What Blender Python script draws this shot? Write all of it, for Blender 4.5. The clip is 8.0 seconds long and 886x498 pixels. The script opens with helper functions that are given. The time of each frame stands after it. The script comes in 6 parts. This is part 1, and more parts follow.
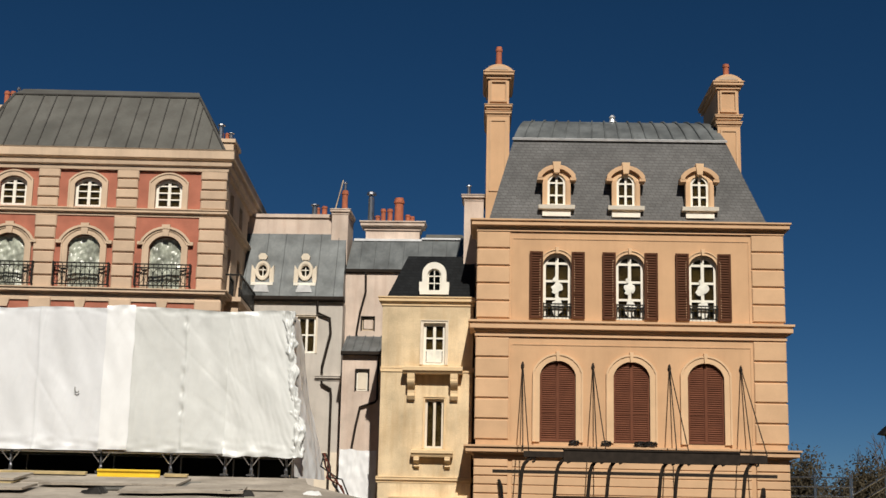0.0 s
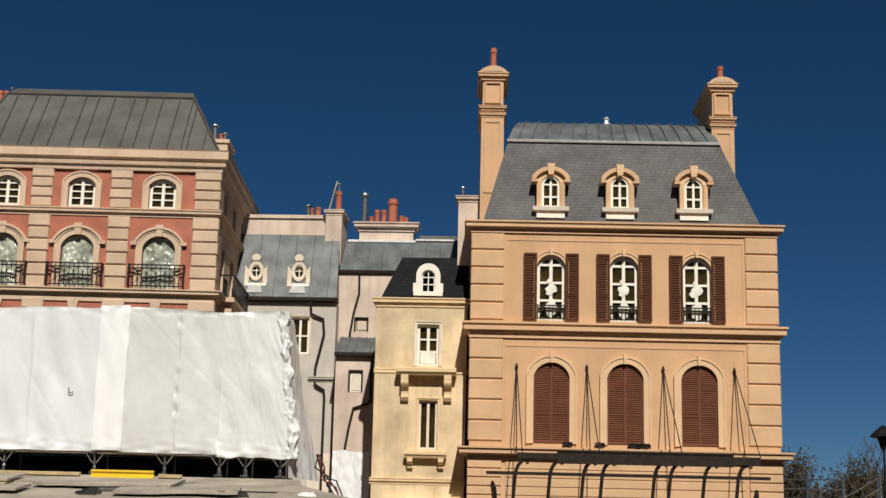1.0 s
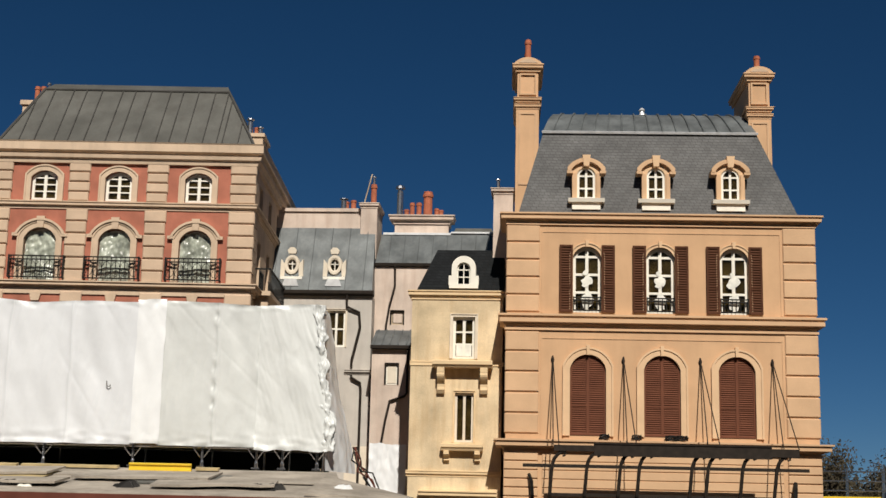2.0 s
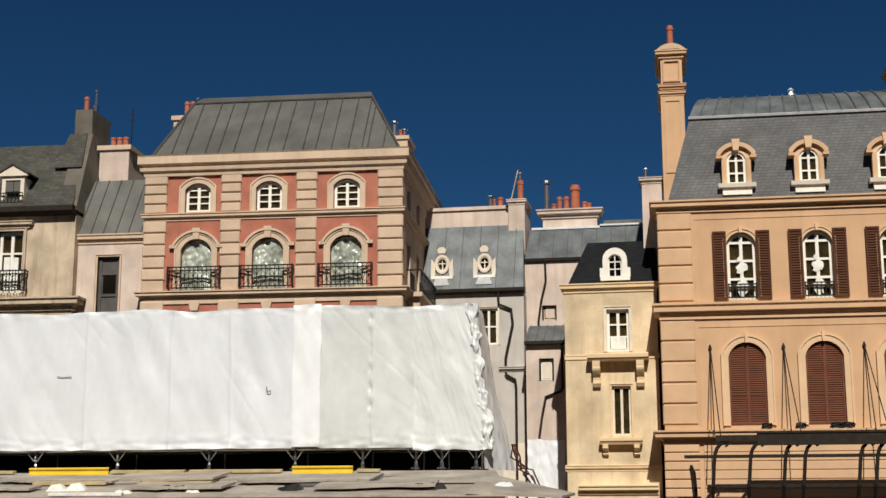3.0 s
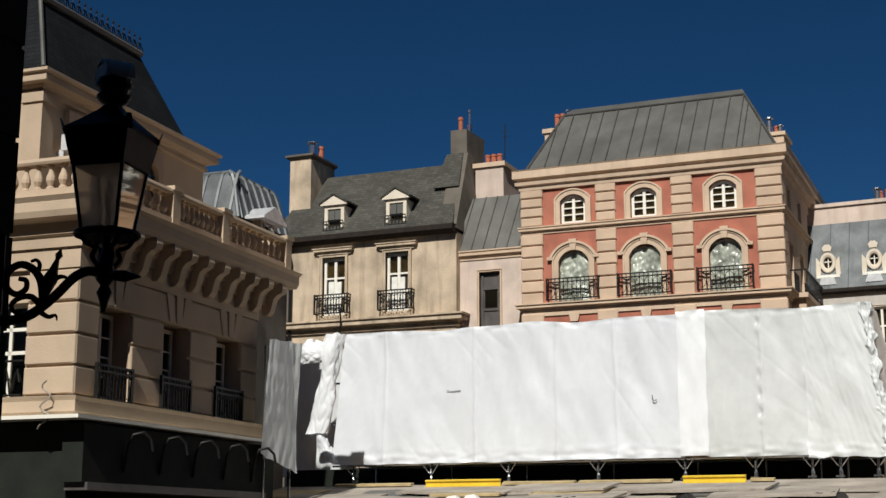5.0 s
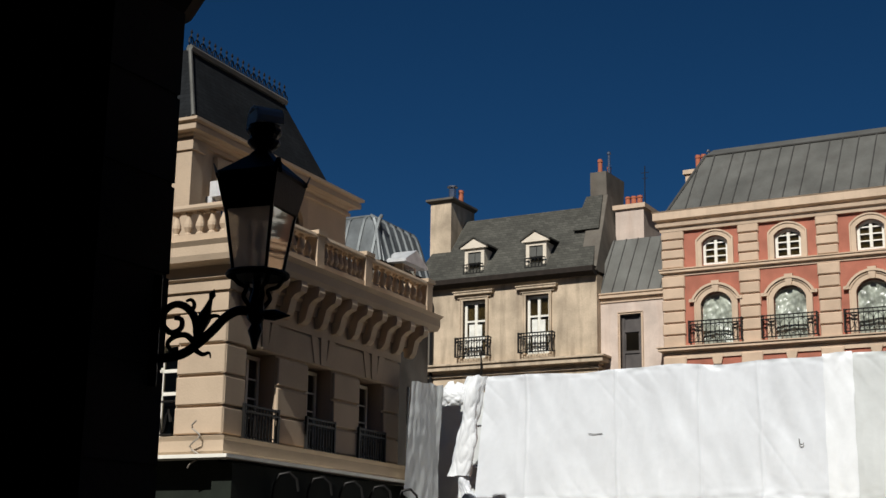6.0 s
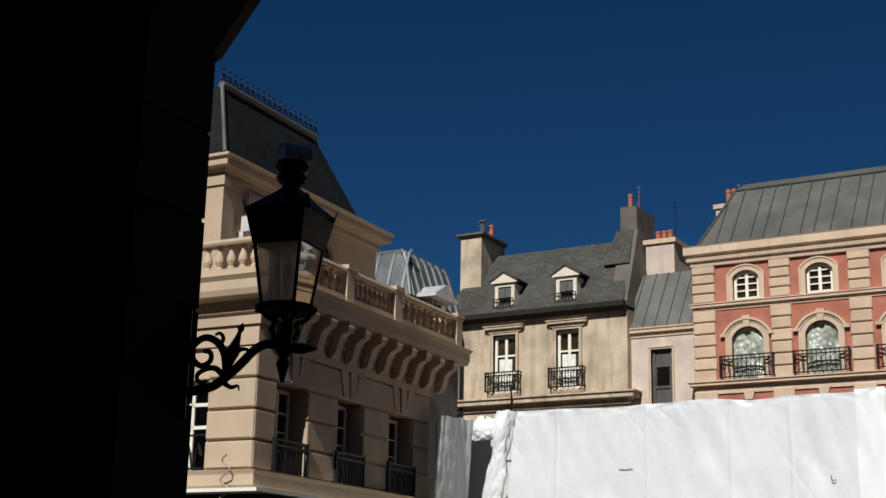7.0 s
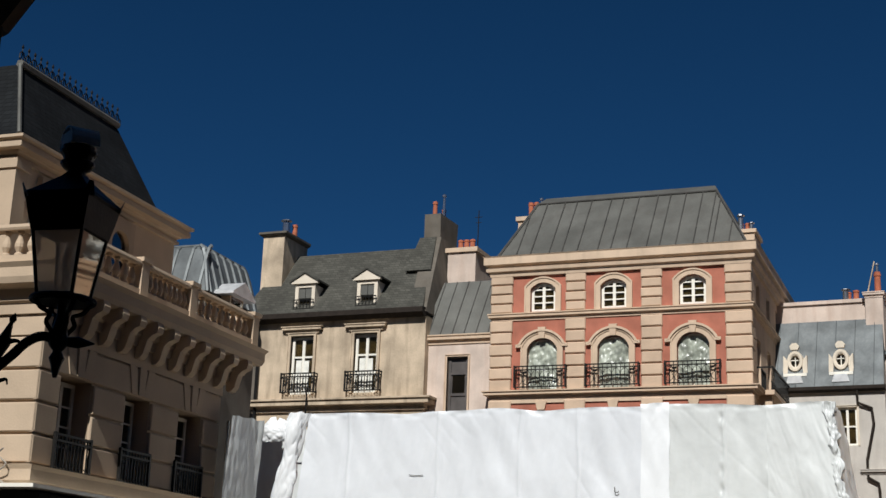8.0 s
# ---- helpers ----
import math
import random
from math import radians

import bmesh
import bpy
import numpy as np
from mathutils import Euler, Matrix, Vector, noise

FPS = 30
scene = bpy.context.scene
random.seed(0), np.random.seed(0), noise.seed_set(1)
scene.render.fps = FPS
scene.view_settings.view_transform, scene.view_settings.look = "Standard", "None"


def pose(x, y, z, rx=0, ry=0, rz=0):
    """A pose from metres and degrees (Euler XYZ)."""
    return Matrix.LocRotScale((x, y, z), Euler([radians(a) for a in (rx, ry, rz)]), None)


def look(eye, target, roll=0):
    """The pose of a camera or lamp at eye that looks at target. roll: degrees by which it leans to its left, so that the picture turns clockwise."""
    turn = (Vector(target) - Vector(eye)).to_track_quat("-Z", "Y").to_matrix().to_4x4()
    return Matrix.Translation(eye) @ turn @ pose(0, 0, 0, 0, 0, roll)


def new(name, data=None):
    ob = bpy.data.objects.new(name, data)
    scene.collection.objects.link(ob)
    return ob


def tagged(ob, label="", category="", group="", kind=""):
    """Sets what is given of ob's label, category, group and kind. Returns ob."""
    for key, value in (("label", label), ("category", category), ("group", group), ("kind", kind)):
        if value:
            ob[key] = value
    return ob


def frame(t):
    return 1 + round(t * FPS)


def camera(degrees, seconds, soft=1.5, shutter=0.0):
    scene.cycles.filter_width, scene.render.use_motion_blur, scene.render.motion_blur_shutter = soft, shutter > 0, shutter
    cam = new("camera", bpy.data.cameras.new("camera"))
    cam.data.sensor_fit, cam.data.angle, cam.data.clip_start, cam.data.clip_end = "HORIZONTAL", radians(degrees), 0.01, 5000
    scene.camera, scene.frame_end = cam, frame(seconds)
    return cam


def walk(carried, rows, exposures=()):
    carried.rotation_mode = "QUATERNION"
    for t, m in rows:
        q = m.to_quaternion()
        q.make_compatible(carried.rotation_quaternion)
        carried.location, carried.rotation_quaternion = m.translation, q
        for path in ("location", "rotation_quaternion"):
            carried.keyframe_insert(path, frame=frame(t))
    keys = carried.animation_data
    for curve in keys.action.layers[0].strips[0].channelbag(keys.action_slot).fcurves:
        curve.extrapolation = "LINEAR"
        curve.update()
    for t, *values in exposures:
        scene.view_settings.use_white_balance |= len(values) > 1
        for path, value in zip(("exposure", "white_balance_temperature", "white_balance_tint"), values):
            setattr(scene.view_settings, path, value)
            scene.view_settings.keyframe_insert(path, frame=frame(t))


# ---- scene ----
cam = camera(35.45, 8.0, soft=1.5)


def held(x, y, yaw, pitch, roll, z=1.65):
    return pose(x, y, z, 0, 0, yaw) @ pose(0, 0, 0, 90 + pitch) @ pose(0, 0, 0, 0, 0, roll)


walk(cam, [
    (0.0, held(0.00, 0.00, 0.00, 11.78, 1.24)),
    (0.5, held(-0.05, 0.01, -0.24, 11.81, 1.17)),
    (1.0, held(-0.08, 0.01, -0.36, 11.84, 1.35)),
    (1.2, held(-0.08, 0.02, -0.29, 11.82, 1.38)),
    (2.3, held(-0.05, 0.08, 2.66, 11.36, 0.85)),
    (2.5, held(-0.04, 0.10, 4.04, 11.29, 0.34)),
    (3.0, held(-0.10, 0.17, 7.39, 11.32, -0.10)),
    (3.5, held(-0.17, 0.27, 10.89, 11.45, 0.03)),
    (4.0, held(-0.15, 0.36, 14.85, 11.49, 0.34, 1.67)),
    (4.5, held(-0.20, 0.44, 18.99, 11.62, 0.22, 1.68)),
    (5.0, held(-0.25, 0.45, 23.09, 11.67, -0.02, 1.70)),
    (5.2, held(-0.25, 0.44, 24.68, 11.70, -0.02, 1.70)),
    (6.3, held(-0.18, 0.30, 30.10, 14.14, 1.15, 1.63)),
    (6.5, held(-0.17, 0.29, 30.55, 14.49, 1.22, 1.63)),
    (7.0, held(-0.13, 0.27, 30.37, 14.84, 1.22, 1.62)),
    (7.5, held(-0.11, 0.30, 28.57, 15.02, 1.60, 1.62)),
    (8.0, held(-0.14, 0.45, 22.05, 15.17, 2.09, 1.67)),
], exposures=[(0.0, -0.55, 6500, 10), (2.5, -0.55, 6400, 10), (5.0, -0.53, 6100, 9), (6.5, -0.53, 6000, 9), (8.0, -0.53, 5900, 9)])

SUN_ELEVATION, SUN_X = 42.0, 0.13
world = bpy.data.worlds.new("sky")
scene.world = world
world.use_nodes = True
wn = world.node_tree
sky = wn.nodes.new("ShaderNodeTexSky")
sky.sky_type, sky.sun_disc = "NISHITA", False
sky.sun_elevation, sky.sun_rotation = radians(SUN_ELEVATION), radians(172.6)
sky.altitude, sky.air_density, sky.dust_density, sky.ozone_density = 2500, 0.75, 0.0, 6.0
wn.nodes["Background"].inputs["Strength"].default_value = 0.047
deep = wn.nodes.new("ShaderNodeHueSaturation")
deep.inputs["Saturation"].default_value, deep.inputs["Hue"].default_value = 1.17, 0.495
wn.links.new(sky.outputs["Color"], deep.inputs["Color"])
wn.links.new(deep.outputs["Color"], wn.nodes["Background"].inputs["Color"])
sun = new("sun", bpy.data.lights.new("sun", "SUN"))
sun.data.energy, sun.data.angle, sun.data.color = 6.8, radians(0.55), (1.0, 0.93, 0.82)
sun.matrix_world = look((0, 0, 60), (-60 * SUN_X / math.tan(radians(SUN_ELEVATION)), 60 / math.tan(radians(SUN_ELEVATION)), 0))


# ---- materials ----
def surface(name, colour, rough=0.8, var=0.18, scale=1.2, bump=0.15, fine=45.0, metal=0.0, streak=0.0, random_piece=0.0, dirt=(0.10, 0.08, 0.06)):
    """A weathered surface: broad patches, fine grain, rain streaks and a little relief."""
    m = bpy.data.materials.new(name)
    m.use_nodes = True
    n, l = m.node_tree.nodes, m.node_tree.links
    b = n["Principled BSDF"]
    b.inputs["Roughness"].default_value, b.inputs["Metallic"].default_value = rough, metal
    b.inputs["Specular IOR Level"].default_value = 0.25 if rough > 0.45 else 0.5
    co = n.new("ShaderNodeTexCoord")
    big, small = n.new("ShaderNodeTexNoise"), n.new("ShaderNodeTexNoise")
    for t, s, d in ((big, scale, 6), (small, fine, 3)):
        t.inputs["Scale"].default_value, t.inputs["Detail"].default_value = s, d
        l.new(co.outputs["Object"], t.inputs["Vector"])
    ramp = n.new("ShaderNodeMapRange")
    ramp.inputs["From Min"].default_value, ramp.inputs["From Max"].default_value = 0.3, 0.7
    ramp.inputs["To Min"].default_value, ramp.inputs["To Max"].default_value = 1 - var, 1 + var
    l.new(big.outputs["Fac"], ramp.inputs["Value"])
    grain = n.new("ShaderNodeMapRange")
    grain.inputs["To Min"].default_value, grain.inputs["To Max"].default_value = 1 - var * 0.6, 1 + var * 0.6
    l.new(small.outputs["Fac"], grain.inputs["Value"])
    mul = n.new("ShaderNodeMath")
    mul.operation = "MULTIPLY"
    l.new(ramp.outputs["Result"], mul.inputs[0]), l.new(grain.outputs["Result"], mul.inputs[1])
    value = mul.outputs["Value"]
    if random_piece:
        info, rr, m2 = n.new("ShaderNodeObjectInfo"), n.new("ShaderNodeMapRange"), n.new("ShaderNodeMath")
        rr.inputs["To Min"].default_value, rr.inputs["To Max"].default_value = 1 - random_piece, 1 + random_piece
        m2.operation = "MULTIPLY"
        l.new(info.outputs["Random"], rr.inputs["Value"]), l.new(rr.outputs["Result"], m2.inputs[0]), l.new(value, m2.inputs[1])
        value = m2.outputs["Value"]
    tint = n.new("ShaderNodeVectorMath")
    tint.operation = "SCALE"
    tint.inputs[0].default_value = colour
    l.new(value, tint.inputs["Scale"])
    out = tint.outputs["Vector"]
    if streak:
        mp, st, sr, mix = n.new("ShaderNodeMapping"), n.new("ShaderNodeTexNoise"), n.new("ShaderNodeMapRange"), n.new("ShaderNodeMix")
        mp.inputs["Scale"].default_value = (2.6, 2.6, 0.35)
        st.inputs["Scale"].default_value, st.inputs["Detail"].default_value = 1.6, 5
        sr.inputs["From Min"].default_value, sr.inputs["From Max"].default_value, sr.inputs["To Max"].default_value = 0.48, 0.75, streak
        mix.data_type = "RGBA"
        mix.inputs[7].default_value = (*dirt, 1)
        l.new(co.outputs["Object"], mp.inputs["Vector"]), l.new(mp.outputs["Vector"], st.inputs["Vector"])
        l.new(st.outputs["Fac"], sr.inputs["Value"]), l.new(sr.outputs["Result"], mix.inputs[0]), l.new(out, mix.inputs[6])
        out = mix.outputs[2]
    l.new(out, b.inputs["Base Color"])
    if bump:
        bp = n.new("ShaderNodeBump")
        bp.inputs["Strength"].default_value, bp.inputs["Distance"].default_value = bump, 0.02
        l.new(small.outputs["Fac"], bp.inputs["Height"]), l.new(bp.outputs["Normal"], b.inputs["Normal"])
    return m


def slate(name, colour, course=0.13, width=0.24, tone=0.28):
    """Courses of slates, each a little lighter or darker than the next."""
    m = surface(name, colour, 0.8, 0.22, 1.1, 0, 30)
    n, l = m.node_tree.nodes, m.node_tree.links
    b = n["Principled BSDF"]
    co, sep, add, com, br = (n.new("ShaderNode" + k) for k in ("TexCoord", "SeparateXYZ", "Math", "CombineXYZ", "TexBrick"))
    l.new(co.outputs["Object"], sep.inputs[0]), l.new(sep.outputs["X"], add.inputs[0]), l.new(sep.outputs["Y"], add.inputs[1])
    l.new(add.outputs[0], com.inputs["X"]), l.new(sep.outputs["Z"], com.inputs["Y"]), l.new(com.outputs[0], br.inputs["Vector"])
    for k, v in (("Scale", 1.0), ("Brick Width", width), ("Row Height", course), ("Mortar Size", 0.008), ("Mortar Smooth", 0.3), ("Bias", 0.0)):
        br.inputs[k].default_value = v
    br.inputs["Color1"].default_value, br.inputs["Color2"].default_value = (1 - tone,) * 3 + (1,), (1 + tone,) * 3 + (1,)
    br.inputs["Mortar"].default_value = (0.55, 0.55, 0.55, 1)
    old = b.inputs["Base Color"].links[0].from_socket
    mul = n.new("ShaderNodeVectorMath")
    mul.operation = "MULTIPLY"
    l.new(old, mul.inputs[0]), l.new(br.outputs["Color"], mul.inputs[1]), l.new(mul.outputs["Vector"], b.inputs["Base Color"])
    bp = n.new("ShaderNodeBump")
    bp.inputs["Strength"].default_value, bp.inputs["Distance"].default_value = 0.5, 0.015
    l.new(br.outputs["Color"], bp.inputs["Height"]), l.new(bp.outputs["Normal"], b.inputs["Normal"])
    return m


def glazing(name, tint, gloss=0.12):
    m = bpy.data.materials.new(name)
    m.use_nodes = True
    n, l = m.node_tree.nodes, m.node_tree.links
    n.remove(n["Principled BSDF"])
    a, g, lw, mix, add = (n.new("ShaderNode" + k) for k in ("BsdfTransparent", "BsdfGlossy", "LayerWeight", "MixShader", "Math"))
    a.inputs["Color"].default_value, g.inputs["Roughness"].default_value, lw.inputs["Blend"].default_value = (*tint, 1), 0.03, 0.2
    add.inputs[1].default_value = gloss
    l.new(lw.outputs["Fresnel"], add.inputs[0]), l.new(add.outputs[0], mix.inputs["Fac"])
    l.new(a.outputs[0], mix.inputs[1]), l.new(g.outputs[0], mix.inputs[2]), l.new(mix.outputs[0], n["Material Output"].inputs["Surface"])
    return m


def thin(m, share, colour):
    """Lets some light through a thin sheet."""
    n, l = m.node_tree.nodes, m.node_tree.links
    t, mix = n.new("ShaderNodeBsdfTranslucent"), n.new("ShaderNodeMixShader")
    t.inputs["Color"].default_value, mix.inputs["Fac"].default_value = (*colour, 1), share
    l.new(n["Principled BSDF"].outputs[0], mix.inputs[1]), l.new(t.outputs[0], mix.inputs[2]), l.new(mix.outputs[0], n["Material Output"].inputs["Surface"])
    return m


TAN = surface("tan_stucco", (0.60, 0.38, 0.22), 0.85, 0.10, 0.9, 0.15, 35, streak=0.22, dirt=(0.42, 0.25, 0.14))
TAN_STONE = surface("tan_stone", (0.61, 0.40, 0.24), 0.8, 0.08, 1.5, 0.2, 30, random_piece=0.05)
YELLOW = surface("ochre_stucco", (0.68, 0.54, 0.35), 0.88, 0.3, 0.9, 0.25, 25, streak=0.6, dirt=(0.50, 0.34, 0.18))
YELLOW_STONE = surface("ochre_stone", (0.74, 0.56, 0.34), 0.85, 0.12, 1.3, 0.2, 25)
RED = surface("red_stucco", (0.40, 0.148, 0.098), 0.88, 0.2, 1.6, 0.2, 30, streak=0.2, dirt=(0.30, 0.14, 0.09))
SAND_STONE = surface("sandstone", (0.57, 0.425, 0.305), 0.85, 0.10, 1.6, 0.25, 26, random_piece=0.09)
SAND_TRIM = surface("sandstone_trim", (0.59, 0.45, 0.325), 0.85, 0.10, 1.4, 0.2, 26, streak=0.15)
PINK = surface("pale_pink_stucco", (0.60, 0.495, 0.42), 0.9, 0.18, 1.2, 0.2, 24, streak=0.45, dirt=(0.42, 0.29, 0.22))
GREY_WALL = surface("pale_grey_stucco", (0.51, 0.475, 0.43), 0.9, 0.14, 1.0, 0.15, 26, streak=0.3, dirt=(0.28, 0.25, 0.22))
SOOTY = surface("sooty_stucco", (0.52, 0.42, 0.305), 0.92, 0.3, 1.1, 0.25, 22, streak=0.6, dirt=(0.17, 0.13, 0.09))
# Sooty render, dark enough to stand in for shade on side walls too.
SOOT_AND_SHADE = surface("soot_and_shade_render", (0.13, 0.115, 0.095), 0.92, 0.25, 1.4, 0.25, 22, streak=0.6)
CREAM = surface("cream_stone", (0.50, 0.39, 0.28), 0.85, 0.09, 1.3, 0.2, 28, random_piece=0.05)
SLATE = slate("grey_slate", (0.125, 0.125, 0.125), 0.10, 0.17, 0.10)
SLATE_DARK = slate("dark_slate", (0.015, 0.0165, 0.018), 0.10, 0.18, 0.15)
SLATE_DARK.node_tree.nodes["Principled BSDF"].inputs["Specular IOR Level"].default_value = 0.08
SLATE_OLD = slate("mossy_slate", (0.070, 0.068, 0.057), 0.10, 0.18, 0.22)
ZINC = surface("weathered_zinc", (0.128, 0.127, 0.115), 0.55, 0.22, 1.0, 0.08, 18, metal=0.25, streak=0.4, dirt=(0.10, 0.09, 0.08))
ZINC_BLUE = surface("blue_zinc", (0.145, 0.157, 0.16), 0.5, 0.3, 1.6, 0.1, 14, metal=0.25, streak=0.5, dirt=(0.07, 0.08, 0.085))
ZINC_SEAM = surface("dark_seam_zinc", (0.085, 0.082, 0.076), 0.6, 0.2, 2, 0.05, 20, metal=0.2)
LEAD = surface("bright_lead", (0.72, 0.73, 0.74), 0.4, 0.15, 4, 0.1, 30, metal=0.4)
STEEL = surface("galvanised_steel", (0.55, 0.56, 0.58), 0.25, 0.12, 6, 0.05, 40, metal=0.95)
IRON = surface("black_iron", (0.016, 0.015, 0.014), 0.5, 0.3, 8, 0.1, 60, metal=0.3)
BROWN_IRON = surface("brown_iron", (0.024, 0.018, 0.014), 0.85, 0.3, 6, 0.1, 50)
# Upper shutters take a darker brown than the lower ones.
SHUTTER_DARK = surface("dark_brown_shutter", (0.085, 0.032, 0.015), 0.85, 0.12, 2.5, 0.08, 40, random_piece=0.06)
TAN_PALE = surface("pale_tan_stone", (0.68, 0.47, 0.29), 0.85, 0.08, 1.5, 0.2, 30)
SHUTTER = surface("brown_shutter_paint", (0.15, 0.055, 0.03), 0.85, 0.12, 2.5, 0.08, 40, random_piece=0.06)
WHITE = surface("white_paint", (0.82, 0.79, 0.70), 0.5, 0.06, 3, 0.05, 40)
OFFWHITE = surface("cream_paint", (0.72, 0.64, 0.52), 0.6, 0.08, 3, 0.08, 40)
COWL = surface("bright_sheet_metal", (0.85, 0.85, 0.82), 0.5, 0.12, 6, 0.1, 30, metal=0.1)
CURTAIN = surface("drab_curtain", (0.44, 0.38, 0.23), 0.9, 0.45, 3.5, 0.3, 12)
CLOTH = surface("white_lining", (0.78, 0.77, 0.70), 0.8, 0.14, 5, 0.3, 18)
FILM = surface("crumpled_film", (0.36, 0.385, 0.32), 0.3, 0.5, 3.4, 0.3, 5)
TERRACOTTA = surface("terracotta", (0.40, 0.13, 0.07), 0.8, 0.2, 5, 0.2, 30)
WRAP = thin(surface("white_wrap", (0.72, 0.745, 0.78), 0.42, 0.05, 0.7, 0.2, 6), 0.04, (0.85, 0.85, 0.85))
CLOTH_WHITE = surface("bright_white_wrap", (0.80, 0.82, 0.84), 0.4, 0.04, 1.0, 0.2, 6)
WRAP_END = thin(surface("creased_white_wrap", (0.71, 0.735, 0.73), 0.33, 0.06, 0.9, 0.3, 5), 0.05, (0.85, 0.85, 0.82))
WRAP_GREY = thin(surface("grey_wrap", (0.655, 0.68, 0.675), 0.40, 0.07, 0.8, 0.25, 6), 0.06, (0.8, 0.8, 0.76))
PLASTIC = thin(surface("clear_crumpled_sheet", (0.85, 0.87, 0.88), 0.28, 0.10, 2.2, 0.25, 4), 0.2, (0.85, 0.85, 0.82))
BOARD = surface("grey_boards", (0.36, 0.32, 0.27), 0.9, 0.3, 1.0, 0.3, 14, streak=0.3)
TIMBER = surface("raw_timber", (0.46, 0.36, 0.19), 0.8, 0.2, 3, 0.2, 30)
YELLOW_PAINT = surface("yellow_beam_paint", (0.80, 0.56, 0.045), 0.5, 0.1, 3, 0.08, 30)
RUST = surface("red_brown_fascia", (0.12, 0.035, 0.022), 0.7, 0.2, 2, 0.1, 30)
DARK_DOOR = surface("dark_door_paint", (0.085, 0.075, 0.07), 0.45, 0.25, 3, 0.1, 30)
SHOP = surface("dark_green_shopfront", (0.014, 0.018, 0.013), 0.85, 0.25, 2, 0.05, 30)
# Plaster tone cut to near black: the passage's shade is put into the colour.
SHADE_PLASTER = surface("shade_dark_plaster", (0.055, 0.045, 0.036), 0.9, 0.15, 1.5, 0.2, 20, random_piece=0.06)
PLAIN_STONE = surface("plain_stone", (0.30, 0.25, 0.19), 0.9, 0.15, 0.2, 0.1, 4)
PAVING = surface("grey_paving", (0.075, 0.062, 0.046), 0.9, 0.2, 0.4, 0.2, 6, streak=0.1)
BARK = surface("bark", (0.10, 0.075, 0.055), 0.9, 0.25, 5, 0.4, 30)
TWIGS = surface("dry_foliage", (0.062, 0.05, 0.03), 0.9, 0.4, 1.5, 0, 8)
GLASS = glazing("window_glass", (0.66, 0.62, 0.52), 0.2)
LAMP_GLASS = glazing("lantern_glass", (0.80, 0.76, 0.70), 0.05)
_n, _l = LAMP_GLASS.node_tree.nodes, LAMP_GLASS.node_tree.links
_dust, _both = _n.new("ShaderNodeBsdfTranslucent"), _n.new("ShaderNodeMixShader")
_dust.inputs["Color"].default_value, _both.inputs["Fac"].default_value = (0.85, 0.74, 0.62, 1), 0.6
_l.new(_n["Mix Shader"].outputs[0], _both.inputs[1]), _l.new(_dust.outputs[0], _both.inputs[2]), _l.new(_both.outputs[0], _n["Material Output"].inputs["Surface"])


